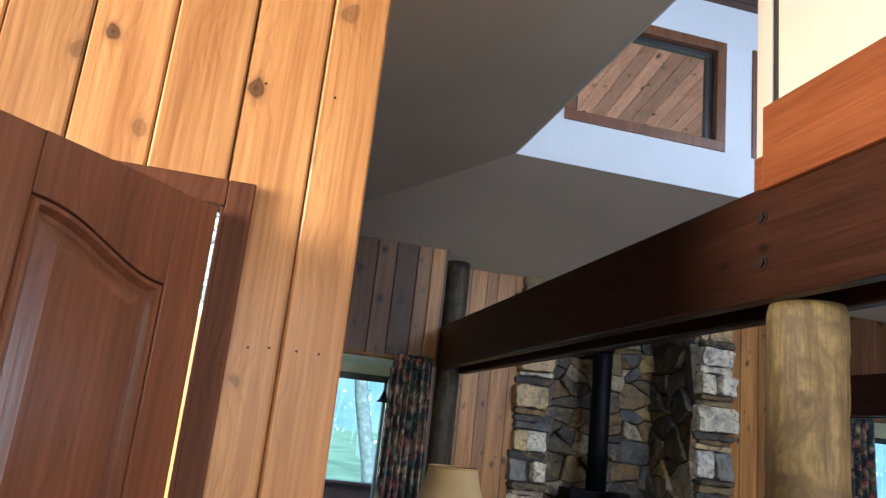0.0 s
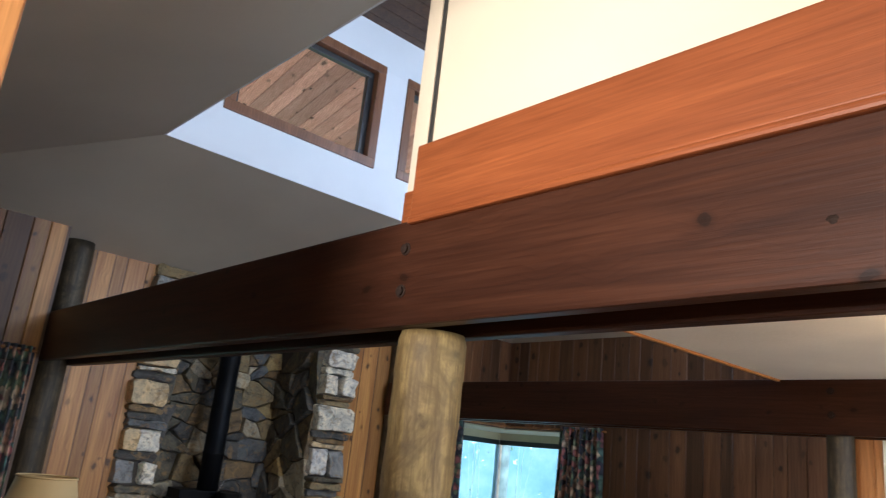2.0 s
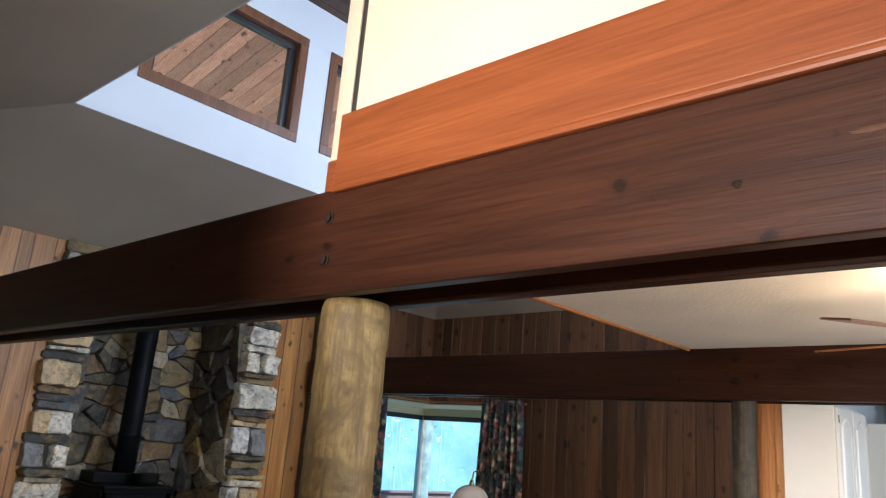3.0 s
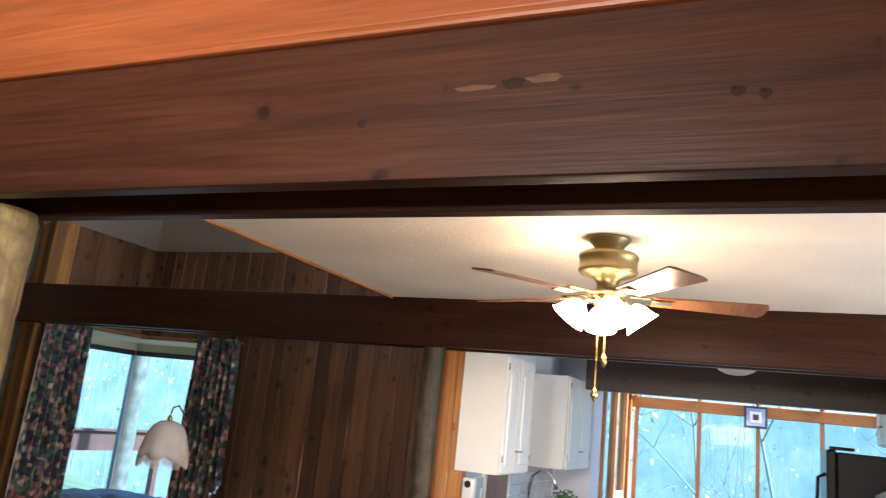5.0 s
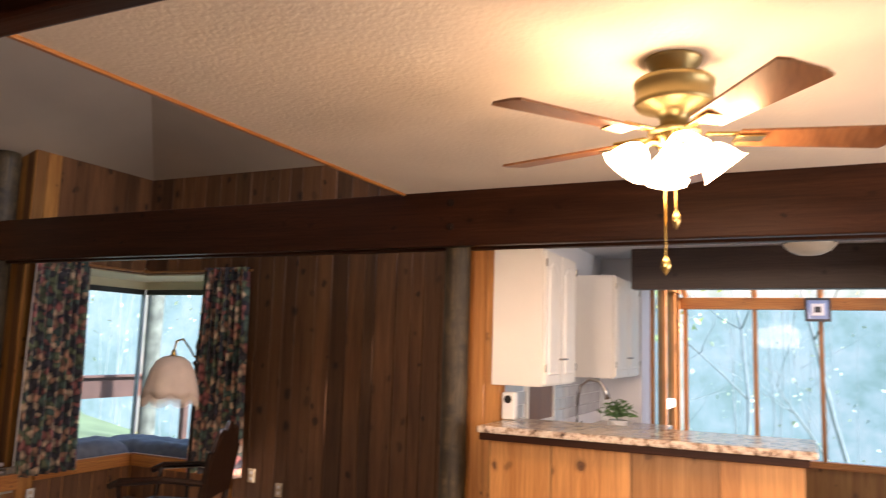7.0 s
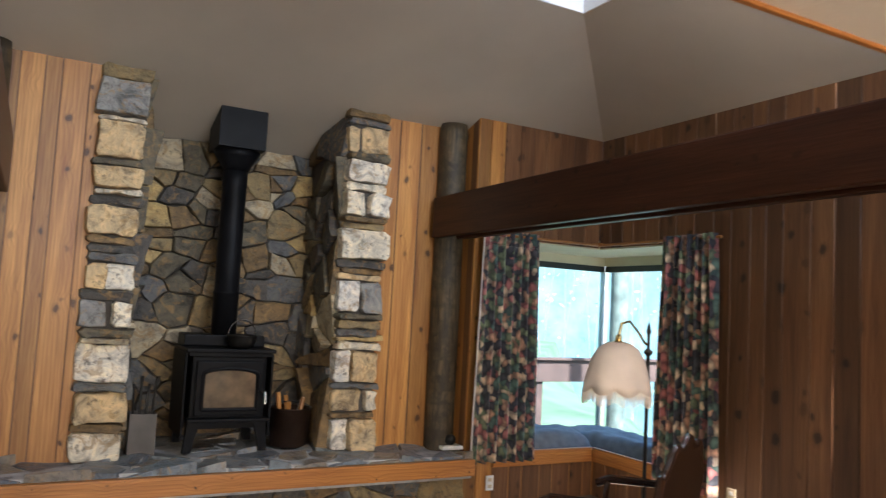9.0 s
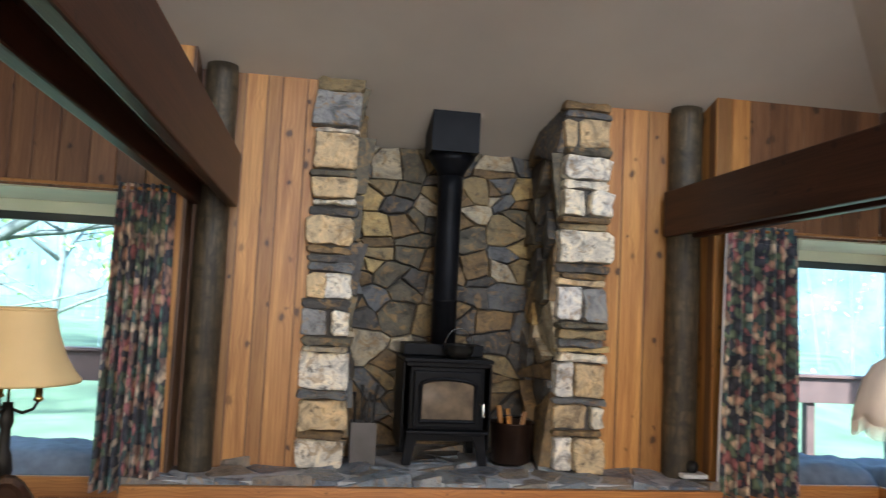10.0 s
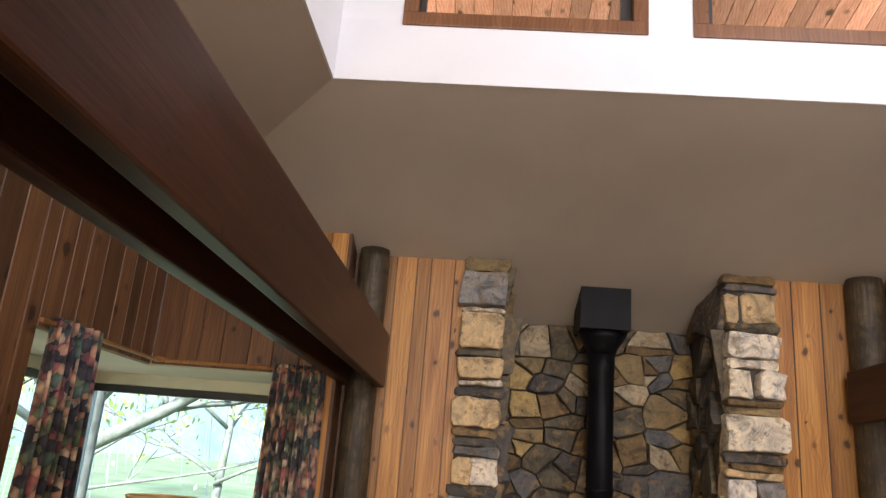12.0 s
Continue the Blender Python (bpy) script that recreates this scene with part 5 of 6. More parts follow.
# ---- entry door ----
def front_door():
    hx, w, h = -0.114, 0.92, 2.02
    frame_ = empty("door_frame", "dark stained door casing with a lapped head", "door frame", kind="structure")
    part("jamb", cube(-0.10, -0.07, DW - 0.005, DW + 0.13, 0, 2.05, 0.003), DOORTRIM, frame_)
    part("head", cube(-1.05, -0.07, DW - 0.005, DW + 0.13, 2.051, 2.08, 0.003), DOORTRIM, frame_)
    part("jamb", cube(-1.05, -1.015, DW - 0.005, DW + 0.13, 0, 2.05, 0.003), DOORTRIM, frame_)
    part("casing", cube(-0.09, -0.030, DW - 0.022, DW - 0.0055, 0, 2.095, 0.004), DOORTRIM, frame_)
    part("casing", cube(-1.11, -0.0905, DW - 0.022, DW - 0.0055, 2.035, 2.095, 0.004), DOORTRIM, frame_)
    d = empty("door", "open mahogany door with arched raised panels", "door", (hx, DW - 0.03, 0))
    d.rotation_euler[2] = radians(180 + DOOR_SWING)
    t = 0.022
    stiles = [("hinge_stile", 0.006, 0.115), ("middle_stile", 0.435, 0.525), ("latch_stile", 0.805, w)]
    for nm, u0, u1 in stiles:
        part(nm, cube(u0, u1, -t, t, 0.012, h, 0.004), DOORWOOD, d)
    n = 20
    for a0, a1, low in ((0.1155, 0.4345, 0.1155), (0.5255, 0.8045, 0.8045)):
        part("bottom_rail", cube(a0, a1, -t, t, 0.012, 0.24, 0.004), DOORWOOD, d)
        part("lock_rail", cube(a0, a1, -t, t, 0.80, 0.95, 0.004), DOORWOOD, d)

        def arch(u, a0=a0, a1=a1, low=low):
            s = abs(u - low) / (a1 - a0)
            return 1.825 + 0.085 * (0.5 - 0.5 * math.cos(math.pi * min(1, s * 1.05)))
        bm = bmesh.new()
        rows = []
        for yy in (-t, t):
            lo = [bm.verts.new((a0 + (a1 - a0) * i / n, yy, arch(a0 + (a1 - a0) * i / n))) for i in range(n + 1)]
            hi = [bm.verts.new((a0 + (a1 - a0) * i / n, yy, h)) for i in range(n + 1)]
            for i in range(n):
                bm.faces.new((lo[i], lo[i + 1], hi[i + 1], hi[i]))
            rows.append((lo, hi))
        for e in (0, 1):
            for i in range(n):
                bm.faces.new((rows[0][e][i], rows[0][e][i + 1], rows[1][e][i + 1], rows[1][e][i]))
        part("top_rail", bm, DOORWOOD, d)

        def panel(z0, top):
            bm = bmesh.new()
            for yy in (-1, 1):
                rings = []
                for inset, dep in ((0.0, t * 0.5), (0.008, t * 1.15), (0.016, t * 1.15), (0.024, t * 0.3), (0.034, t * 0.3), (0.07, t * 0.85)):
                    ring = [bm.verts.new((a0 + inset, yy * dep, z0 + inset)), bm.verts.new((a1 - inset, yy * dep, z0 + inset))]
                    for i in range(n + 1):
                        u = a1 - (a1 - a0) * i / n
                        uu = min(max(u, a0 + inset), a1 - inset)
                        ring.append(bm.verts.new((uu, yy * dep, top(uu) - inset)))
                    rings.append(ring)
                for p, q in zip(rings, rings[1:]):
                    for i in range(len(p)):
                        bm.faces.new((p[i], p[(i + 1) % len(p)], q[(i + 1) % len(p)], q[i]))
                bm.faces.new(rings[-1])
            return bm
        part("panel", panel(0.9505, arch), DOORWOOD, d, "raised arched panel")
        part("panel", panel(0.2405, lambda u: 0.7995), DOORWOOD, d)
    for z in (0.25, 1.0, 1.80):
        part("hinge", tube([(-0.004, -t * 0.2, z - 0.05), (-0.004, -t * 0.2, z + 0.05)], 0.008, 10), BRASS, d, "brass butt hinge")
    part("knob", lathe([(0.025, 0.0), (0.025, 0.008), (0.01, 0.012), (0.01, 0.04), (0.028, 0.055), (0.026, 0.075), (0.0, 0.082)], 18, m=Matrix.Translation((w - 0.06, -t, 0.98)) @ Matrix.Rotation(math.pi / 2, 4, "X")), BRASS, d, smooth=True)


DOOR_SWING = 51.0
front_door()


# ---- ceiling fan ----
def ceiling_fan(x, y, z):
    f = empty("ceiling_fan", "brass ceiling fan with five wooden blades and lit glass shades", "ceiling fan", (x, y, z))
    part("canopy", lathe([(0.0, 0.0), (0.085, 0.0), (0.082, -0.01), (0.062, -0.035), (0.05, -0.05), (0.048, -0.062)], 28), BRASS_SOFT, f, smooth=True)
    part("motor", lathe([(0.048, -0.06), (0.108, -0.064), (0.118, -0.072), (0.118, -0.085), (0.114, -0.09), (0.114, -0.13), (0.118, -0.135), (0.11, -0.148), (0.055, -0.165), (0.042, -0.185), (0.042, -0.21), (0.075, -0.218), (0.078, -0.23), (0.05, -0.238)], 36), BRASS_SOFT, f, "antique brass motor housing", True)
    part("switch_housing", lathe([(0.06, -0.225), (0.062, -0.235), (0.05, -0.25), (0.052, -0.268), (0.035, -0.278), (0.0, -0.282)], 24), BRASS, f, smooth=True)
    for k in range(5):
        a = radians(72 * k + FAN_TURN)
        m = Matrix.Rotation(a, 4, "Z")
        blade = []
        n = 10
        for i in range(n + 1):
            s = i / n
            blade.append((0.18 + 0.415 * s, 0.048 + 0.022 * s))
        pts = [(u, -w) for u, w in blade] + [(0.607, -0.045), (0.607, 0.045)] + [(u, w) for u, w in reversed(blade)]
        bm = bmesh.new()
        lo = [bm.verts.new((u, w, -0.240 - 0.17 * w - 0.004)) for u, w in pts]
        hi = [bm.verts.new((u, w, -0.240 - 0.17 * w + 0.003)) for u, w in pts]
        bm.faces.new(lo)
        bm.faces.new(hi)
        for i in range(len(pts)):
            bm.faces.new((lo[i], lo[(i + 1) % len(pts)], hi[(i + 1) % len(pts)], hi[i]))
        b = part("blade", moved(bm, m), BLADEWOOD, f)
        bm = bmesh.new()
        box(bm, 0.09, 0.20, -0.014, 0.014, -0.234, -0.225, 0.003)
        box(bm, 0.17, 0.25, -0.038, 0.038, -0.2475, -0.242, 0.002)
        part("blade_iron", moved(bm, m), BRASS, b)
    for k in range(4):
        a = radians(90 * k + 20)
        c, s = math.cos(a), math.sin(a)
        arm = part("light_arm", tube([(0.03 * c, 0.03 * s, -0.258), (0.07 * c, 0.07 * s, -0.254), (0.095 * c, 0.095 * s, -0.270)], 0.012, 8), BRASS, f)
        tilt = Matrix.Translation((0.095 * c, 0.095 * s, -0.268)) @ Matrix.Rotation(a, 4, "Z") @ Matrix.Rotation(radians(-38), 4, "Y")
        n = 32
        bm = bmesh.new()
        rings = []
        for r, zz in ((0.022, 0.0), (0.036, -0.012), (0.047, -0.03), (0.056, -0.055), (0.062, -0.072), (0.073, -0.085)):
            rings.append([bm.verts.new(tilt @ Vector((r * (1 + 0.03 * math.cos(8 * 2 * math.pi * i / n)) * math.cos(2 * math.pi * i / n), r * (1 + 0.03 * math.cos(8 * 2 * math.pi * i / n)) * math.sin(2 * math.pi * i / n), zz))) for i in range(n)])
        for p, q in zip(rings, rings[1:]):
            for i in range(n):
                bm.faces.new((p[i], p[(i + 1) % n], q[(i + 1) % n], q[i]))
        sh = part("glass_shade", bm, BULBGLASS, f, "lit frosted tulip glass", True)
        sh.visible_shadow = False
        d = bpy.data.lights.new("bulb", "POINT")
        d.energy, d.color, d.shadow_soft_size = FAN_WATTS, (1.0, 0.68, 0.36), 0.05
        lamp = new("bulb_light", d)
        lamp.location = Vector((x, y, z)) + tilt @ Vector((0, 0, -0.12))
    for dx, dy, ln_, big in ((0.02, 0.03, 0.32, 1.0), (-0.01, -0.005, 0.19, 0.8)):
        ch = part("pull_chain", tube([(dx, dy, -0.23), (dx, dy, -0.28 - ln_)], 0.0028, 6), BRASS, f)
        part("pull_knob", lathe([(0.003, -0.27 - ln_), (0.012 * big, -0.285 - ln_), (0.016 * big, -0.30 - ln_), (0.01 * big, -0.315 - ln_), (0.0, -0.33 - ln_)], 12, (dx, dy, 0)), BRASS, ch, smooth=True)
    return f


FAN_TURN, FAN_WATTS = 0, 1.15
ceiling_fan(3.06, 0.405, 2.375)

# ---- kitchen ----
KN, KS = 1.66, -1.55
kw = solid("wall_kitchen_north", cube(4.86, 7.35, KN, KN + 0.06, 0, 2.36), WHITE, "white kitchen wall with a tiled splashback", "wall", "structure")
part("wall_jog", cube(7.35, 7.75, 1.31, KN + 0.06, 0, 2.36), WHITE, kw)
part("wall_lining", cube(4.86, 6.20, KN + 0.07, 1.86, 0, 2.36), CEDAR, kw)
partition = solid("wall_partition", cube(4.845, 4.858, 1.60, 1.86, 0, 2.06), TRIMWOOD, "golden pine end boards of the kitchen partition", "wall", "structure")
planks(partition, "y", 1.62, 1.80, 4.84, -1, 0, 2.06, 0.10, PINE)
solid("wall_kitchen_south", cube(4.86, 9.6, KS - 0.1, KS, 0, 2.36), WHITE, "white kitchen wall", "wall", "structure")
solid("ceiling_kitchen", cube(4.815, 7.9, -3.0, 1.86, 2.30, 2.38), WHITE, "white painted kitchen ceiling", "ceiling", "structure")
kb = solid("kitchen_beam", cube(6.72, 6.86, -1.26, 1.27, 1.985, 2.298, 0.005), BEAM_X, "dark stained beam across the kitchen ceiling", "beam", "structure")

# splashback tiles
row = 0
z = 1.0
while z < 1.30:
    x = 4.92 - (0.08 if row % 2 else 0.0)
    while x < 7.3:
        a, b = max(x, 4.90), min(x + 0.156, 7.3)
        if b - a > 0.03 and not (5.36 < (a + b) / 2 < 5.95):
            part("tile", cube(a, b, KN - 0.008, KN + 0.001, z, z + 0.075, 0.002), TILE, kw)
        x += 0.16
    z += 0.079
    row += 1
pass_ = empty("window_sink", "small wooden window above the sink with a white sill", "window", kind="structure")
for a in ((5.36, 5.95, 1.0, 1.04), (5.36, 5.95, 1.26, 1.30), (5.36, 5.40, 1.04, 1.26), (5.91, 5.95, 1.04, 1.26)):
    part("casing", cube(a[0], a[1], KN - 0.02, KN + 0.002, a[2], a[3], 0.004), CABINET, pass_)
part("sash", cube(5.40, 5.91, KN - 0.012, KN - 0.004, 1.04, 1.26), WINFRAME, pass_)


def wall_cabinet(x0, x1, y0, y1, z0, z1, doors, facing=-1):
    """Painted upper cabinet with arched raised-panel doors; facing: the y way that its doors look."""
    yf, yb = (y0, y1) if facing < 0 else (y1, y0)
    c = empty("wall_cabinet", "white painted wall cabinet with arched panel doors", "cabinet", ((x0 + x1) / 2, (y0 + y1) / 2, z0), "kitchen wall cabinets")
    inv = Matrix.Translation((-(x0 + x1) / 2, -(y0 + y1) / 2, -z0))
    part("body", moved(cube(x0, x1, *sorted((yf - facing * 0.02, yb)), z0, z1, 0.003), inv), CABINET, c)
    w = (x1 - x0) / doors
    for k in range(doors):
        a, b = x0 + k * w + 0.008, x0 + (k + 1) * w - 0.008
        d = part("door", moved(cube(a, b, *sorted((yf, yf - facing * 0.018)), z0 + 0.01, z1 - 0.012, 0.004), inv), CABINET, c)
        n = 16
        bm = bmesh.new()
        rings = []
        for inset, dep in ((0.05, -0.001), (0.056, 0.006), (0.07, 0.002), (0.1, 0.006)):
            ring = [bm.verts.new((a + inset, yf + facing * dep, z0 + 0.01 + inset)), bm.verts.new((b - inset, yf + facing * dep, z0 + 0.01 + inset))]
            for i in range(n + 1):
                s = i / n
                u = b - inset - (b - a - 2 * inset) * s
                ring.append(bm.verts.new((u, yf + facing * dep, z1 - 0.06 - inset + 0.05 * abs(math.sin(math.pi * s)) ** 1.5)))
            rings.append(ring)
        for p, q in zip(rings, rings[1:]):
            for i in range(len(p)):
                bm.faces.new((p[i], p[(i + 1) % len(p)], q[(i + 1) % len(p)], q[i]))
        bm.faces.new(rings[-1])
        part("raised_panel", moved(bm, inv), CABINET, d)
        kx = b - 0.03 if k % 2 == 0 else a + 0.03
        part("handle", moved(tube([(kx - 0.02, yf + facing * 0.004, z0 + 0.15), (kx - 0.015, yf + facing * 0.022, z0 + 0.15), (kx + 0.015, yf + facing * 0.022, z0 + 0.15), (kx + 0.02, yf + facing * 0.004, z0 + 0.15)], 0.006, 8), inv), CHROME, d)
        hx = a if k % 2 == 0 else b
        for hz in (z0 + 0.08, z1 - 0.1):
            part("hinge", moved(cube(hx - 0.006, hx + 0.006, *sorted((yf + facing * 0.006, yf)), hz, hz + 0.045, 0.002), inv), CHROME, d)
    return c


wall_cabinet(4.785, 5.40, 1.345, 1.655, 1.295, 2.055, 2)
wall_cabinet(6.36, 7.25, 1.31, 1.655, 1.30, 2.06, 2)
wall_cabinet(5.55, 6.70, KS + 0.002, -1.02, 1.47, 2.16, 2, 1)
wall_cabinet(6.72, 7.40, KS + 0.002, -1.02, 1.75, 2.16, 2, 1)
hood = empty("range_hood", "white enamel range hood under the cabinet", "range hood", (6.1, -1.25, 1.37))
bm = bmesh.new()
prof = [(-0.30, 0.095), (0.22, 0.095), (0.34, 0.02), (0.34, 0.0), (-0.30, 0.0)]
a = [bm.verts.new((-0.5, y, z)) for y, z in prof]
b = [bm.verts.new((0.5, y, z)) for y, z in prof]
bm.faces.new(a)
bm.faces.new(b)
for i in range(5):
    bm.faces.new((a[i], a[(i + 1) % 5], b[(i + 1) % 5], b[i]))
part("shell", bm, PLASTIC, hood)
part("control_strip", cube(-0.2, 0.1, 0.27, 0.30, 0.045, 0.065, 0.002), IRON, hood)

fr = empty("refrigerator", "black refrigerator with a long black handle", "refrigerator", (7.1, -0.95, 0))
part("body", cube(-0.33, 0.35, -0.58, 0.27, 0.02, 1.67, 0.01), FRIDGE, fr)
fd = part("door", cube(-0.33, 0.35, 0.275, 0.345, 0.62, 1.685, 0.015), FRIDGE, fr)
part("handle", tube([(-0.27, 0.346, 1.50), (-0.28, 0.40, 1.47), (-0.28, 0.41, 1.2), (-0.28, 0.40, 0.92), (-0.27, 0.346, 0.89)], 0.014, 8), FRIDGE, fd)
part("freezer_door", cube(-0.33, 0.35, 0.275, 0.345, 0.06, 0.605, 0.015), FRIDGE, fr)
part("hinge_cap", cube(-0.33, -0.2, 0.15, 0.32, 1.686, 1.71, 0.006), FRIDGE, fr)

rg = empty("kitchen_range", "black-topped cooking range with steel controls", "range", (6.15, -1.15, 0))
part("body", cube(-0.38, 0.38, -0.38, 0.24, 0.02, 0.88, 0.01), FRIDGE, rg)
part("cooktop", cube(-0.385, 0.385, -0.385, 0.27, 0.881, 0.91, 0.006), FRIDGE, rg)
part("front_panel", cube(-0.385, 0.385, 0.242, 0.29, 0.76, 0.875, 0.012), CHROME, rg)
for k in range(4):
    part("knob", lathe([(0.022, 0), (0.02, 0.025), (0.0, 0.028)], 12, m=Matrix.Translation((-0.28 + 0.18 * k, 0.29, 0.82)) @ Matrix.Rotation(-math.pi / 2, 4, "X")), CHROME, rg)

base = empty("base_cabinet", "white painted base cabinet under the sink counter", "cabinet", (6.1, 1.35, 0))
part("body", cube(-1.0, 1.2, -0.24, 0.305, 0.1, 0.87, 0.004), CABINET, base)
part("plinth", cube(-1.0, 1.2, -0.18, 0.30, 0, 0.099), IRON, base)
for k in range(4):
    part("door", cube(-0.98 + 0.54 * k, -0.46 + 0.54 * k, -0.26, -0.241, 0.13, 0.84, 0.004), CABINET, base)
counter = solid("worktop", cube(5.06, 7.34, 1.06, KN - 0.009, 0.872, 0.91, 0.008), GRANITE, "speckled granite worktop beside the sink", "worktop")
bar = empty("breakfast_bar", "speckled granite bar top on golden pine panelling", "bar counter", (4.7, 0.8, 0))
part("bar_top", cube(-0.28, 0.27, -0.77, 0.79, 1.07, 1.105, 0.01), GRANITE, bar, "speckled granite slab")
part("apron", cube(-0.235, 0.2, -0.74, 0.79, 1.03, 1.069, 0.004), BEAM, bar)
core = part("core", cube(-0.085, 0.16, -0.72, 0.79, 0.0, 1.029), CEDAR, bar)
planks(core, "y", -0.72, 0.79, -0.088, -1, 0.0, 1.028, 0.37, PINE, 0.1, 0.02, "panel_board")

tap = empty("kitchen_faucet", "tall curved steel kitchen faucet", "faucet", (5.72, 1.42, 0.911))
part("base", lathe([(0.03, 0), (0.03, 0.01), (0.02, 0.02), (0.018, 0.08)], 16), CHROME, tap, smooth=True)
part("spout", tube([(0, 0, 0.05), (0, 0, 0.28), (0.0, -0.02, 0.36), (0.0, -0.08, 0.405), (0.0, -0.15, 0.39), (0.0, -0.19, 0.33), (0.0, -0.2, 0.28)], [0.014, 0.013, 0.013, 0.013, 0.013, 0.014, 0.018], 12), CHROME, tap, smooth=True)
part("lever", tube([(0.02, 0, 0.07), (0.08, -0.01, 0.12)], 0.007, 8), CHROME, tap)

pot = empty("potted_plant", "small leafy plant in a white pot on the worktop", "plant", (6.15, 1.25, 0.911))
part("pot", lathe([(0.0, 0), (0.05, 0), (0.065, 0.11), (0.07, 0.115), (0.06, 0.11), (0.0, 0.1)], 20), PLASTIC, pot, smooth=True)
bm = bmesh.new()
for k in range(120):
    a, e = rng.uniform(0, 6.28), rng.uniform(0.2, 1.45)
    r = rng.uniform(0.04, 0.14)
    c = Vector((r * math.cos(a) * math.cos(e), r * math.sin(a) * math.cos(e), 0.12 + r * math.sin(e)))
    q = Euler((rng.uniform(-1, 1), rng.uniform(-1, 1), a)).to_matrix()
    vs = [bm.verts.new(c + q @ Vector(p)) for p in ((-0.025, 0, 0), (0, -0.012, 0.004), (0.03, 0, 0), (0, 0.012, 0.004))]
    bm.faces.new(vs)
part("leaves", bm, LEAF, pot)

camdev = empty("security_camera", "white home camera with a black lens on the bar", "camera", (4.83, 1.56, 1.106))
part("case", cube(-0.03, 0.03, -0.038, 0.038, 0, 0.15, 0.012), PLASTIC, camdev)
part("lens", lathe([(0.022, 0), (0.022, 0.006), (0.0, 0.008)], 18, m=Matrix.Translation((-0.03, 0, 0.112)) @ Matrix.Rotation(-math.pi / 2, 4, "Y")), IRON, camdev)

dome = empty("dome_light", "alabaster glass dome ceiling light with bronze clips", "ceiling light", (5.95, 0.02, 2.30))
part("plate", lathe([(0.0, 0), (0.1, 0), (0.1, -0.02), (0.03, -0.04), (0.03, -0.09)], 24), IRON, dome, smooth=True)
part("bowl", lathe([(0.158, -0.10), (0.15, -0.115), (0.12, -0.145), (0.07, -0.168), (0.0, -0.178)], 32), DOMEGLASS, dome, "veined alabaster glass", True)
for k in range(3):
    a = 2.1 * k
    part("clip", tube([(0.03 * math.cos(a), 0.03 * math.sin(a), -0.06), (0.12 * math.cos(a), 0.12 * math.sin(a), -0.075), (0.16 * math.cos(a), 0.16 * math.sin(a), -0.105)], 0.005, 6), IRON, dome)

# sunroom at the end of the kitchen
GX = 9.40
sun_wall = empty("window_sunroom", "wall of tall panes in golden wooden mullions", "window", kind="structure")
ys = [1.225, 0.522, -0.10, -0.74, -1.38]
part("sill_wall", cube(GX, GX + 0.1, -1.45, 1.32, 0, 0.40), CEDAR, sun_wall)
part("bottom_rail", cube(GX - 0.03, GX + 0.06, -1.45, 1.32, 0.401, 0.47, 0.005), BOARD_Y, sun_wall)
part("top_rail", cube(GX - 0.03, GX + 0.06, -1.45, 1.32, 1.98, 2.105, 0.005), BOARD_Y, sun_wall)
for y in ys:
    part("mullion", cube(GX - 0.02, GX + 0.05, y - 0.022, y + 0.022, 0.471, 1.979, 0.004), TRIMWOOD, sun_wall)
    part("rafter", tube([(GX, y, 2.12), (7.9, y, 2.62)], 0.03, 4), TRIMWOOD, sun_wall)
for a, b in zip(ys, ys[1:]):
    p = part("pane", cube(GX + 0.01, GX + 0.016, b + 0.022, a - 0.022, 0.471, 1.979), GLASS, sun_wall)
    p.visible_shadow = False
side = empty("window_sunroom_side", "side panes of the sunroom in golden wooden posts", "window", kind="structure")
for x in (7.80, 8.45, 9.05, 9.34):
    part("post", cube(x - 0.03, x + 0.03, 1.28, 1.36, 0.0, 2.135, 0.004), TRIMWOOD, side)
part("top_rail", cube(7.755, 9.37, 1.27, 1.37, 2.136, 2.20, 0.004), BOARD_X, side)
part("mid_rail", cube(8.49, 9.01, 1.28, 1.36, 0.95, 1.03, 0.004), CABINET, side)
for a, b in ((7.83, 8.42), (8.48, 9.02)):
    p = part("pane", cube(a, b, 1.315, 1.321, 0.05, 2.13), GLASS, side)
    p.visible_shadow = False
orn = empty("stained_glass_ornament", "square stained-glass ornament hanging before the panes", "ornament", (9.32, -0.075, 1.99))
part("frame", cube(-0.008, 0.008, -0.12, 0.12, -0.13, 0.11, 0.003), DARKFRAME, orn)
part("blue_glass", cube(-0.012, -0.009, -0.095, 0.095, -0.105, 0.085), plain("blue_art_glass", (0.25, 0.35, 0.55), 0.15, coat=0.5), orn)
part("white_glass", cube(-0.016, -0.0125, -0.06, 0.06, -0.07, 0.05), PLASTIC, orn)
part("centre_glass", cube(-0.02, -0.0165, -0.03, 0.03, -0.04, 0.02), DARKFRAME, orn)
part("hook", tube([(0, 0, 0.11), (0.03, 0, 0.14)], 0.003, 6), IRON, orn)

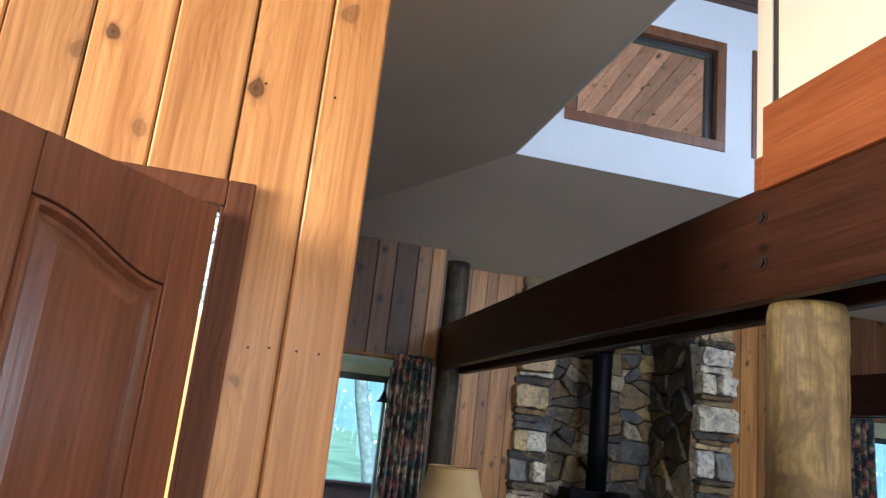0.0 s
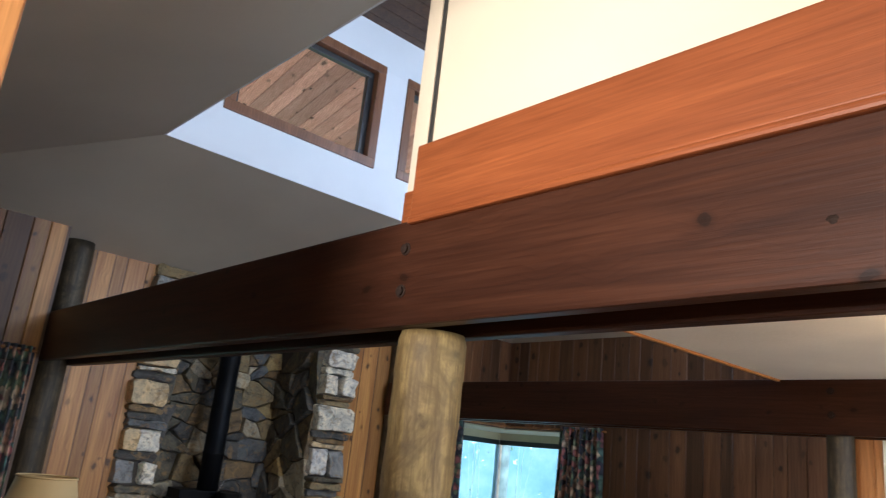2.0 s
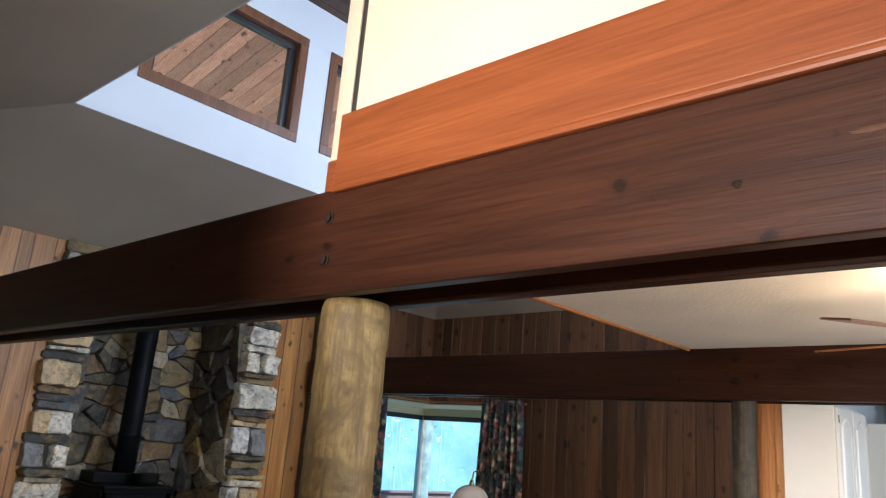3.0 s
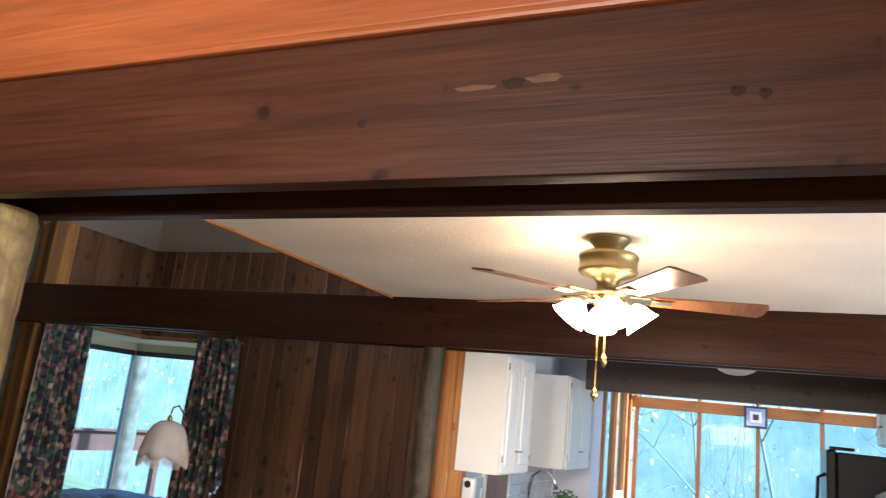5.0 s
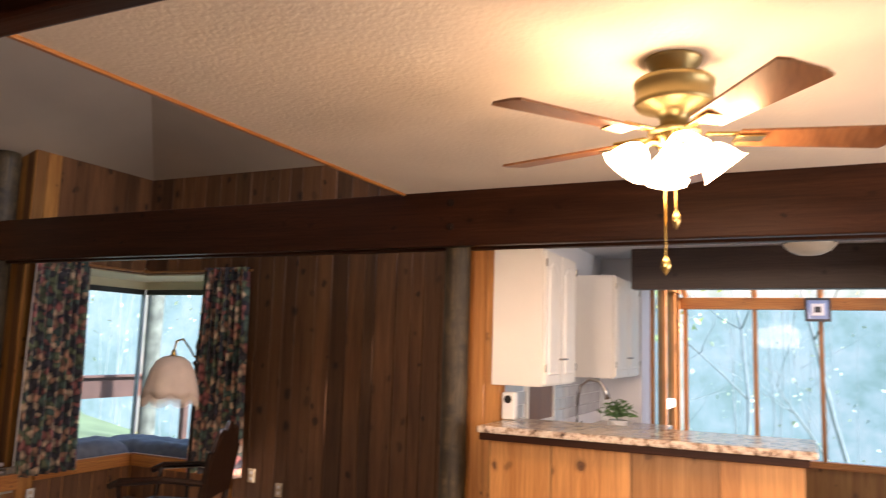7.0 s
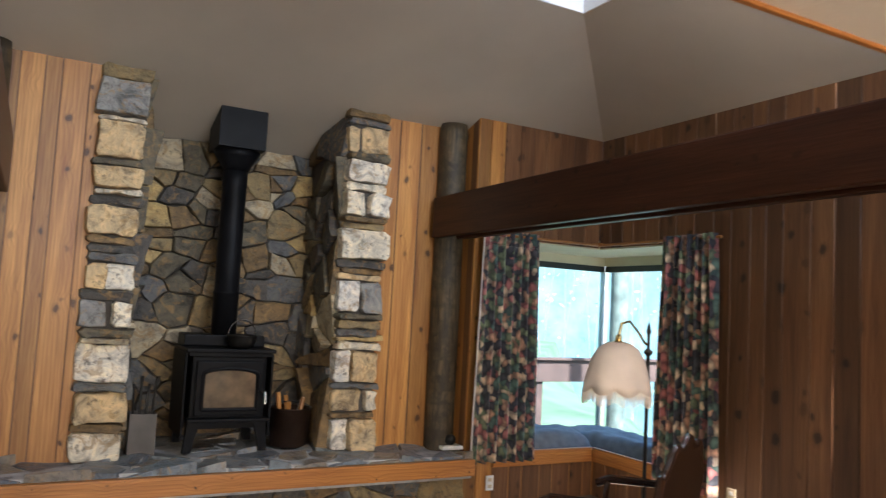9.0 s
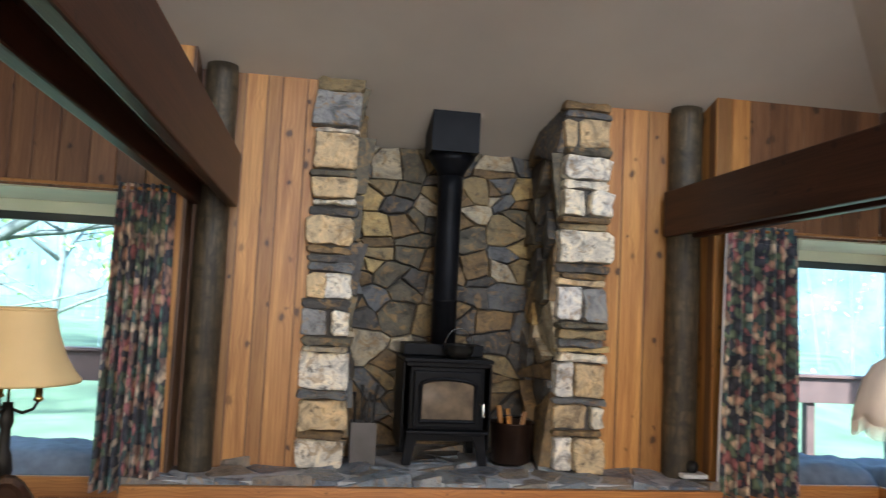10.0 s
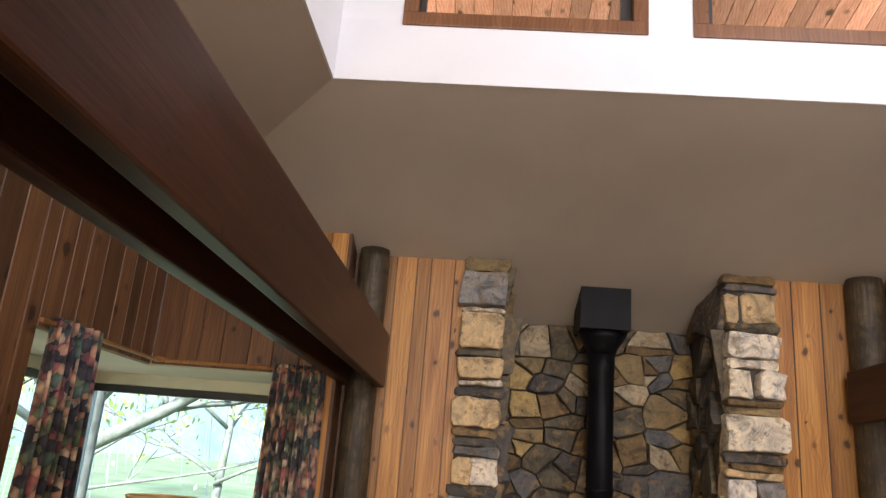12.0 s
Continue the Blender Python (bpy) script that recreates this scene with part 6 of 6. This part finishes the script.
# outlets on the cedar wall
for y, z in ((4.43, 0.33), (4.13, 0.24)):
    o = empty("wall_outlet", "ivory outlet plate on the cedar wall", "outlet", (XE - 0.002, y, z), "wall outlets")
    part("plate", cube(-0.008, 0.0, -0.035, 0.035, -0.057, 0.057, 0.002), OUTLET, o)
    for s in (-1, 1):
        part("socket", cube(-0.011, -0.0085, -0.016, 0.016, s * 0.025 - 0.013, s * 0.025 + 0.013, 0.001), PLASTIC, o)
so = empty("wall_outlet", "white outlet plate below the window seat", "outlet", (5.14, YN - 0.028, 0.17), "wall outlets")
part("plate", cube(-0.035, 0.035, -0.006, 0.0, -0.057, 0.057, 0.002), PLASTIC, so)
for s in (-1, 1):
    part("socket", cube(-0.016, 0.016, -0.009, -0.0065, s * 0.025 - 0.013, s * 0.025 + 0.013, 0.001), OUTLET, so)

# ---- outdoors ----
bm = bmesh.new()
N = 60
verts = []
for j in range(N + 1):
    rowv = []
    for i in range(N + 1):
        u, v = (2 * i / N - 1), (2 * j / N - 1)
        x, y = 3 + 400 * u * abs(u) ** 1.6, 3 + 400 * v * abs(v) ** 1.6
        d = math.hypot(x - 3, y - 3)
        east = max(0.0, min(1.0, (x - 3 - 0.7 * abs(y - 3) - 3) / 4))
        h = -0.75 - east * min(25, max(0.0, x - 11.0) * 0.6) + (0.0 if d < 9 else min(8, (d - 9) * 0.03)) + (0.25 * noise.noise((x * 0.15, y * 0.15, 0)) if d > 8 else 0)
        rowv.append(bm.verts.new((x, y, h)))
    verts.append(rowv)
for j in range(N):
    for i in range(N):
        bm.faces.new((verts[j][i], verts[j][i + 1], verts[j + 1][i + 1], verts[j + 1][i]))
solid("ground", bm, GRASS, "sunlit spring meadow sloping up to the woods", "ground", "structure", True)

deck = solid("deck", cube(-2.6, 9.2, 6.95, 8.2, -0.2, -0.08), DECKRAIL, "stained wooden deck along the house", "deck", "structure")
rail = empty("deck_railing", "brown-stained deck railing with a wide top board", "railing", (0, 8.1, -0.08))
part("face_board", cube(-2.6, 9.2, -0.02, 0.02, 0.79, 1.045, 0.004), DECKRAIL, rail)
part("top_board", cube(-2.6, 9.2, -0.07, 0.07, 1.046, 1.075, 0.005), DECKRAIL, rail)
for k in range(7):
    part("post", cube(-2.55 + 1.95 * k, -2.46 + 1.95 * k, 0.021, 0.11, 0.0, 1.045, 0.005), DECKRAIL, rail)
log("log_post", 7.74, 7.35, -0.08, 2.7, 0.10, BARK, "grey log post standing on the deck outside")
log("log_post", -0.95, 7.5, -0.08, 2.7, 0.10, BARK, "grey log post standing on the deck outside")
ol = empty("outdoor_lamp", "small bronze bell lamp on a hook outside the window", "lamp", (1.115, 6.4, 1.78))
part("hook", tube([(0.06, 0, 0.16), (0.05, 0, 0.2), (0.02, 0, 0.215), (0, 0, 0.18), (0, 0, 0.08)], 0.006, 8), IRON, ol)
part("bell", lathe([(0.012, 0.09), (0.02, 0.07), (0.035, 0.03), (0.06, 0.0), (0.055, 0.0), (0.03, 0.03), (0.0, 0.06)], 18), IRON, ol, smooth=True)


def tree(x, y, z, height, r, lean, seed, leaves, leaf_size, low=(), bark=BARK, leafage=FOLIAGE):
    """Tapered trunk with forking limbs and a loose crown of small leaves."""
    g = random.Random(seed)
    t = empty("tree", "spring tree with bare limbs and thin fresh leaves", "tree", (x, y, z), "garden trees")
    bm = bmesh.new()
    tips = []

    def limb(p, d, length, rad, level):
        pts, rr = [p], [rad]
        q = p
        n = 5
        for i in range(n):
            d = (d + Vector((g.uniform(-1, 1), g.uniform(-1, 1), g.uniform(-0.5, 0.8))) * (0.13 + 0.05 * level)).normalized()
            q = q + d * length / n
            pts.append(q)
            rr.append(rad * (1 - 0.6 * (i + 1) / n))
            if level < 3 and i >= 1:
                for _ in range(2):
                    if g.random() < 0.8:
                        side_ = Vector((g.uniform(-1, 1), g.uniform(-1, 1), g.uniform(-0.1, 0.7))).normalized()
                        limb(q, (d * 0.55 + side_).normalized(), length * g.uniform(0.4, 0.65), rr[-1] * 0.6, level + 1)
            if level >= 2:
                tips.append(q)
        tube(pts, rr, 8 if level < 2 else 4, bm)
    limb(Vector((0, 0, -0.3)), Vector((lean[0], lean[1], 1)).normalized(), height * 0.8, r, 0)
    for z_, d_, l_, r_ in low:
        limb(Vector((0, 0, z_)), Vector(d_).normalized(), l_, r_, 1)
    part("trunk", bm, bark, t, smooth=True)
    bm = bmesh.new()
    for k in range(leaves):
        c = g.choice(tips) + Vector((g.gauss(0, 0.35), g.gauss(0, 0.35), g.gauss(0, 0.3)))
        q = Euler((g.uniform(0, 6), g.uniform(0, 6), g.uniform(0, 6))).to_matrix()
        s = leaf_size * g.uniform(0.6, 1.4)
        bm.faces.new([bm.verts.new(c + q @ Vector(p)) for p in ((-s, 0, 0), (0, -s * 0.5, 0), (s, 0, 0), (0, s * 0.5, 0))])
    part("crown", bm, leafage, t)
    return t


tree(-3.75, 12.0, -0.7, 8.0, 0.17, (0.06, 0.0), 3, 700, 0.06, [(1.95, (1, 0, 0.36), 4.6, 0.12), (2.7, (1, 0.1, 0.5), 3.0, 0.045), (1.5, (1, -0.2, 0.25), 3.0, 0.03)])
tree(3.0, 17.0, -0.4, 9.0, 0.20, (-0.1, 0.1), 4, 1800, 0.08)
tree(9.5, 12.0, -0.5, 8.0, 0.06, (-0.1, 0.0), 5, 900, 0.04)
tree(13.0, 9.0, -0.4, 8.5, 0.05, (0.0, 0.1), 6, 900, 0.04)
tree(-6.0, 16.0, -0.4, 9.0, 0.14, (0.1, 0.0), 7, 1500, 0.09)
tree(-4.2, 20.5, -0.4, 9.0, 0.13, (0.05, 0.05), 17, 2200, 0.12, [(1.2, (1, 0, 0.5), 4.0, 0.05), (1.4, (-1, 0.2, 0.5), 4.0, 0.05)])
tree(-8.6, 21.5, -0.4, 9.5, 0.13, (0.0, -0.05), 18, 2200, 0.12, [(1.2, (1, 0, 0.6), 4.0, 0.05), (1.5, (-1, 0, 0.5), 3.5, 0.05)])
# thin eastern trees wear the bark and leaves with painted haze
tree(15.0, 3.2, -3.0, 8.5, 0.045, (0.05, 0.0), 8, 40, 0.03, (), HAZE_STEM, HAZE_LEAF)
tree(14.0, 0.9, -2.5, 7.5, 0.04, (0.1, 0.1), 9, 40, 0.03, (), HAZE_STEM, HAZE_LEAF)
tree(16.0, -1.2, -3.5, 9.0, 0.05, (-0.05, 0.15), 10, 40, 0.03, (), HAZE_STEM, HAZE_LEAF)
tree(13.2, -2.8, -2.0, 7.0, 0.04, (0.0, 0.1), 11, 40, 0.03, (), HAZE_STEM, HAZE_LEAF)
tree(7.0, 21.0, 0.1, 10.0, 0.22, (0.0, 0.0), 12, 2000, 0.1)
tree(19.0, 6.0, -4.5, 10.0, 0.1, (0.0, 0.0), 13, 1800, 0.09)

# far woods: countless thin stems and leaf clumps on the slope
g = random.Random(99)
bm = bmesh.new()
bl = bmesh.new()
for k in range(300):
    a = g.uniform(-0.75, 2.6)
    d = g.uniform(22, 48)
    x, y = 3 + d * math.cos(a), 3 + d * math.sin(a)
    east = max(0.0, min(1.0, (x - 3 - 0.7 * abs(y - 3) - 3) / 4))
    z0 = -0.75 + (d - 9) * 0.03 - 0.5 - east * min(9, max(0.0, x - 11.0) * 0.4)
    h = g.uniform(6, 12) + 8 * east
    tube([(x, y, z0), (x + g.uniform(-0.6, 0.6), y + g.uniform(-0.6, 0.6), z0 + h * 0.5), (x + g.uniform(-1, 1), y + g.uniform(-1, 1), z0 + h)], [0.022, 0.016, 0.006], 5, bm)
    for j in range(10):
        c = Vector((x + g.gauss(0, 1.3), y + g.gauss(0, 1.3), z0 + h * g.uniform(0.12, 1.05)))
        q = Euler((g.uniform(0, 6), g.uniform(0, 6), g.uniform(0, 6))).to_matrix()
        s = g.uniform(0.0016, 0.0045) * d
        bl.faces.new([bl.verts.new(c + q @ Vector(p)) for p in ((-s, 0, 0), (-s * 0.2, -s * 0.5, 0.1 * s), (s, -s * 0.1, 0), (s * 0.1, s * 0.6, 0))])
hills = bmesh.new()
ring0, ring1, ring2 = [], [], []
for i in range(81):
    a = radians(-70 + 240 * i / 80)
    r = 62
    ring0.append(hills.verts.new((3 + r * math.cos(a), 3 + r * math.sin(a), -30.0)))
    ring1.append(hills.verts.new((3 + r * math.cos(a), 3 + r * math.sin(a), 6 + 1.5 * noise.noise((i * 0.2, 0, 0)))))
    ring2.append(hills.verts.new((3 + 1.15 * r * math.cos(a), 3 + 1.15 * r * math.sin(a), 13 + 3.0 * noise.noise((i * 0.23, 5, 0)))))
for p, q in ((ring0, ring1), (ring1, ring2)):
    for i in range(80):
        hills.faces.new((p[i], p[i + 1], q[i + 1], q[i]))
solid("backdrop_hills", hills, HAZE, "wooded hillside in the distance, its pale haze painted as glow", "hills", "structure", True)
solid("woodland_stems", bm, HAZE_STEM, "grey stems of the woods on the slope, paled by painted haze", "woods", "stuff")
solid("woodland_leaves", bl, HAZE_LEAF, "pale green spring leaves of the woods, paled by painted haze", "foliage", "stuff")
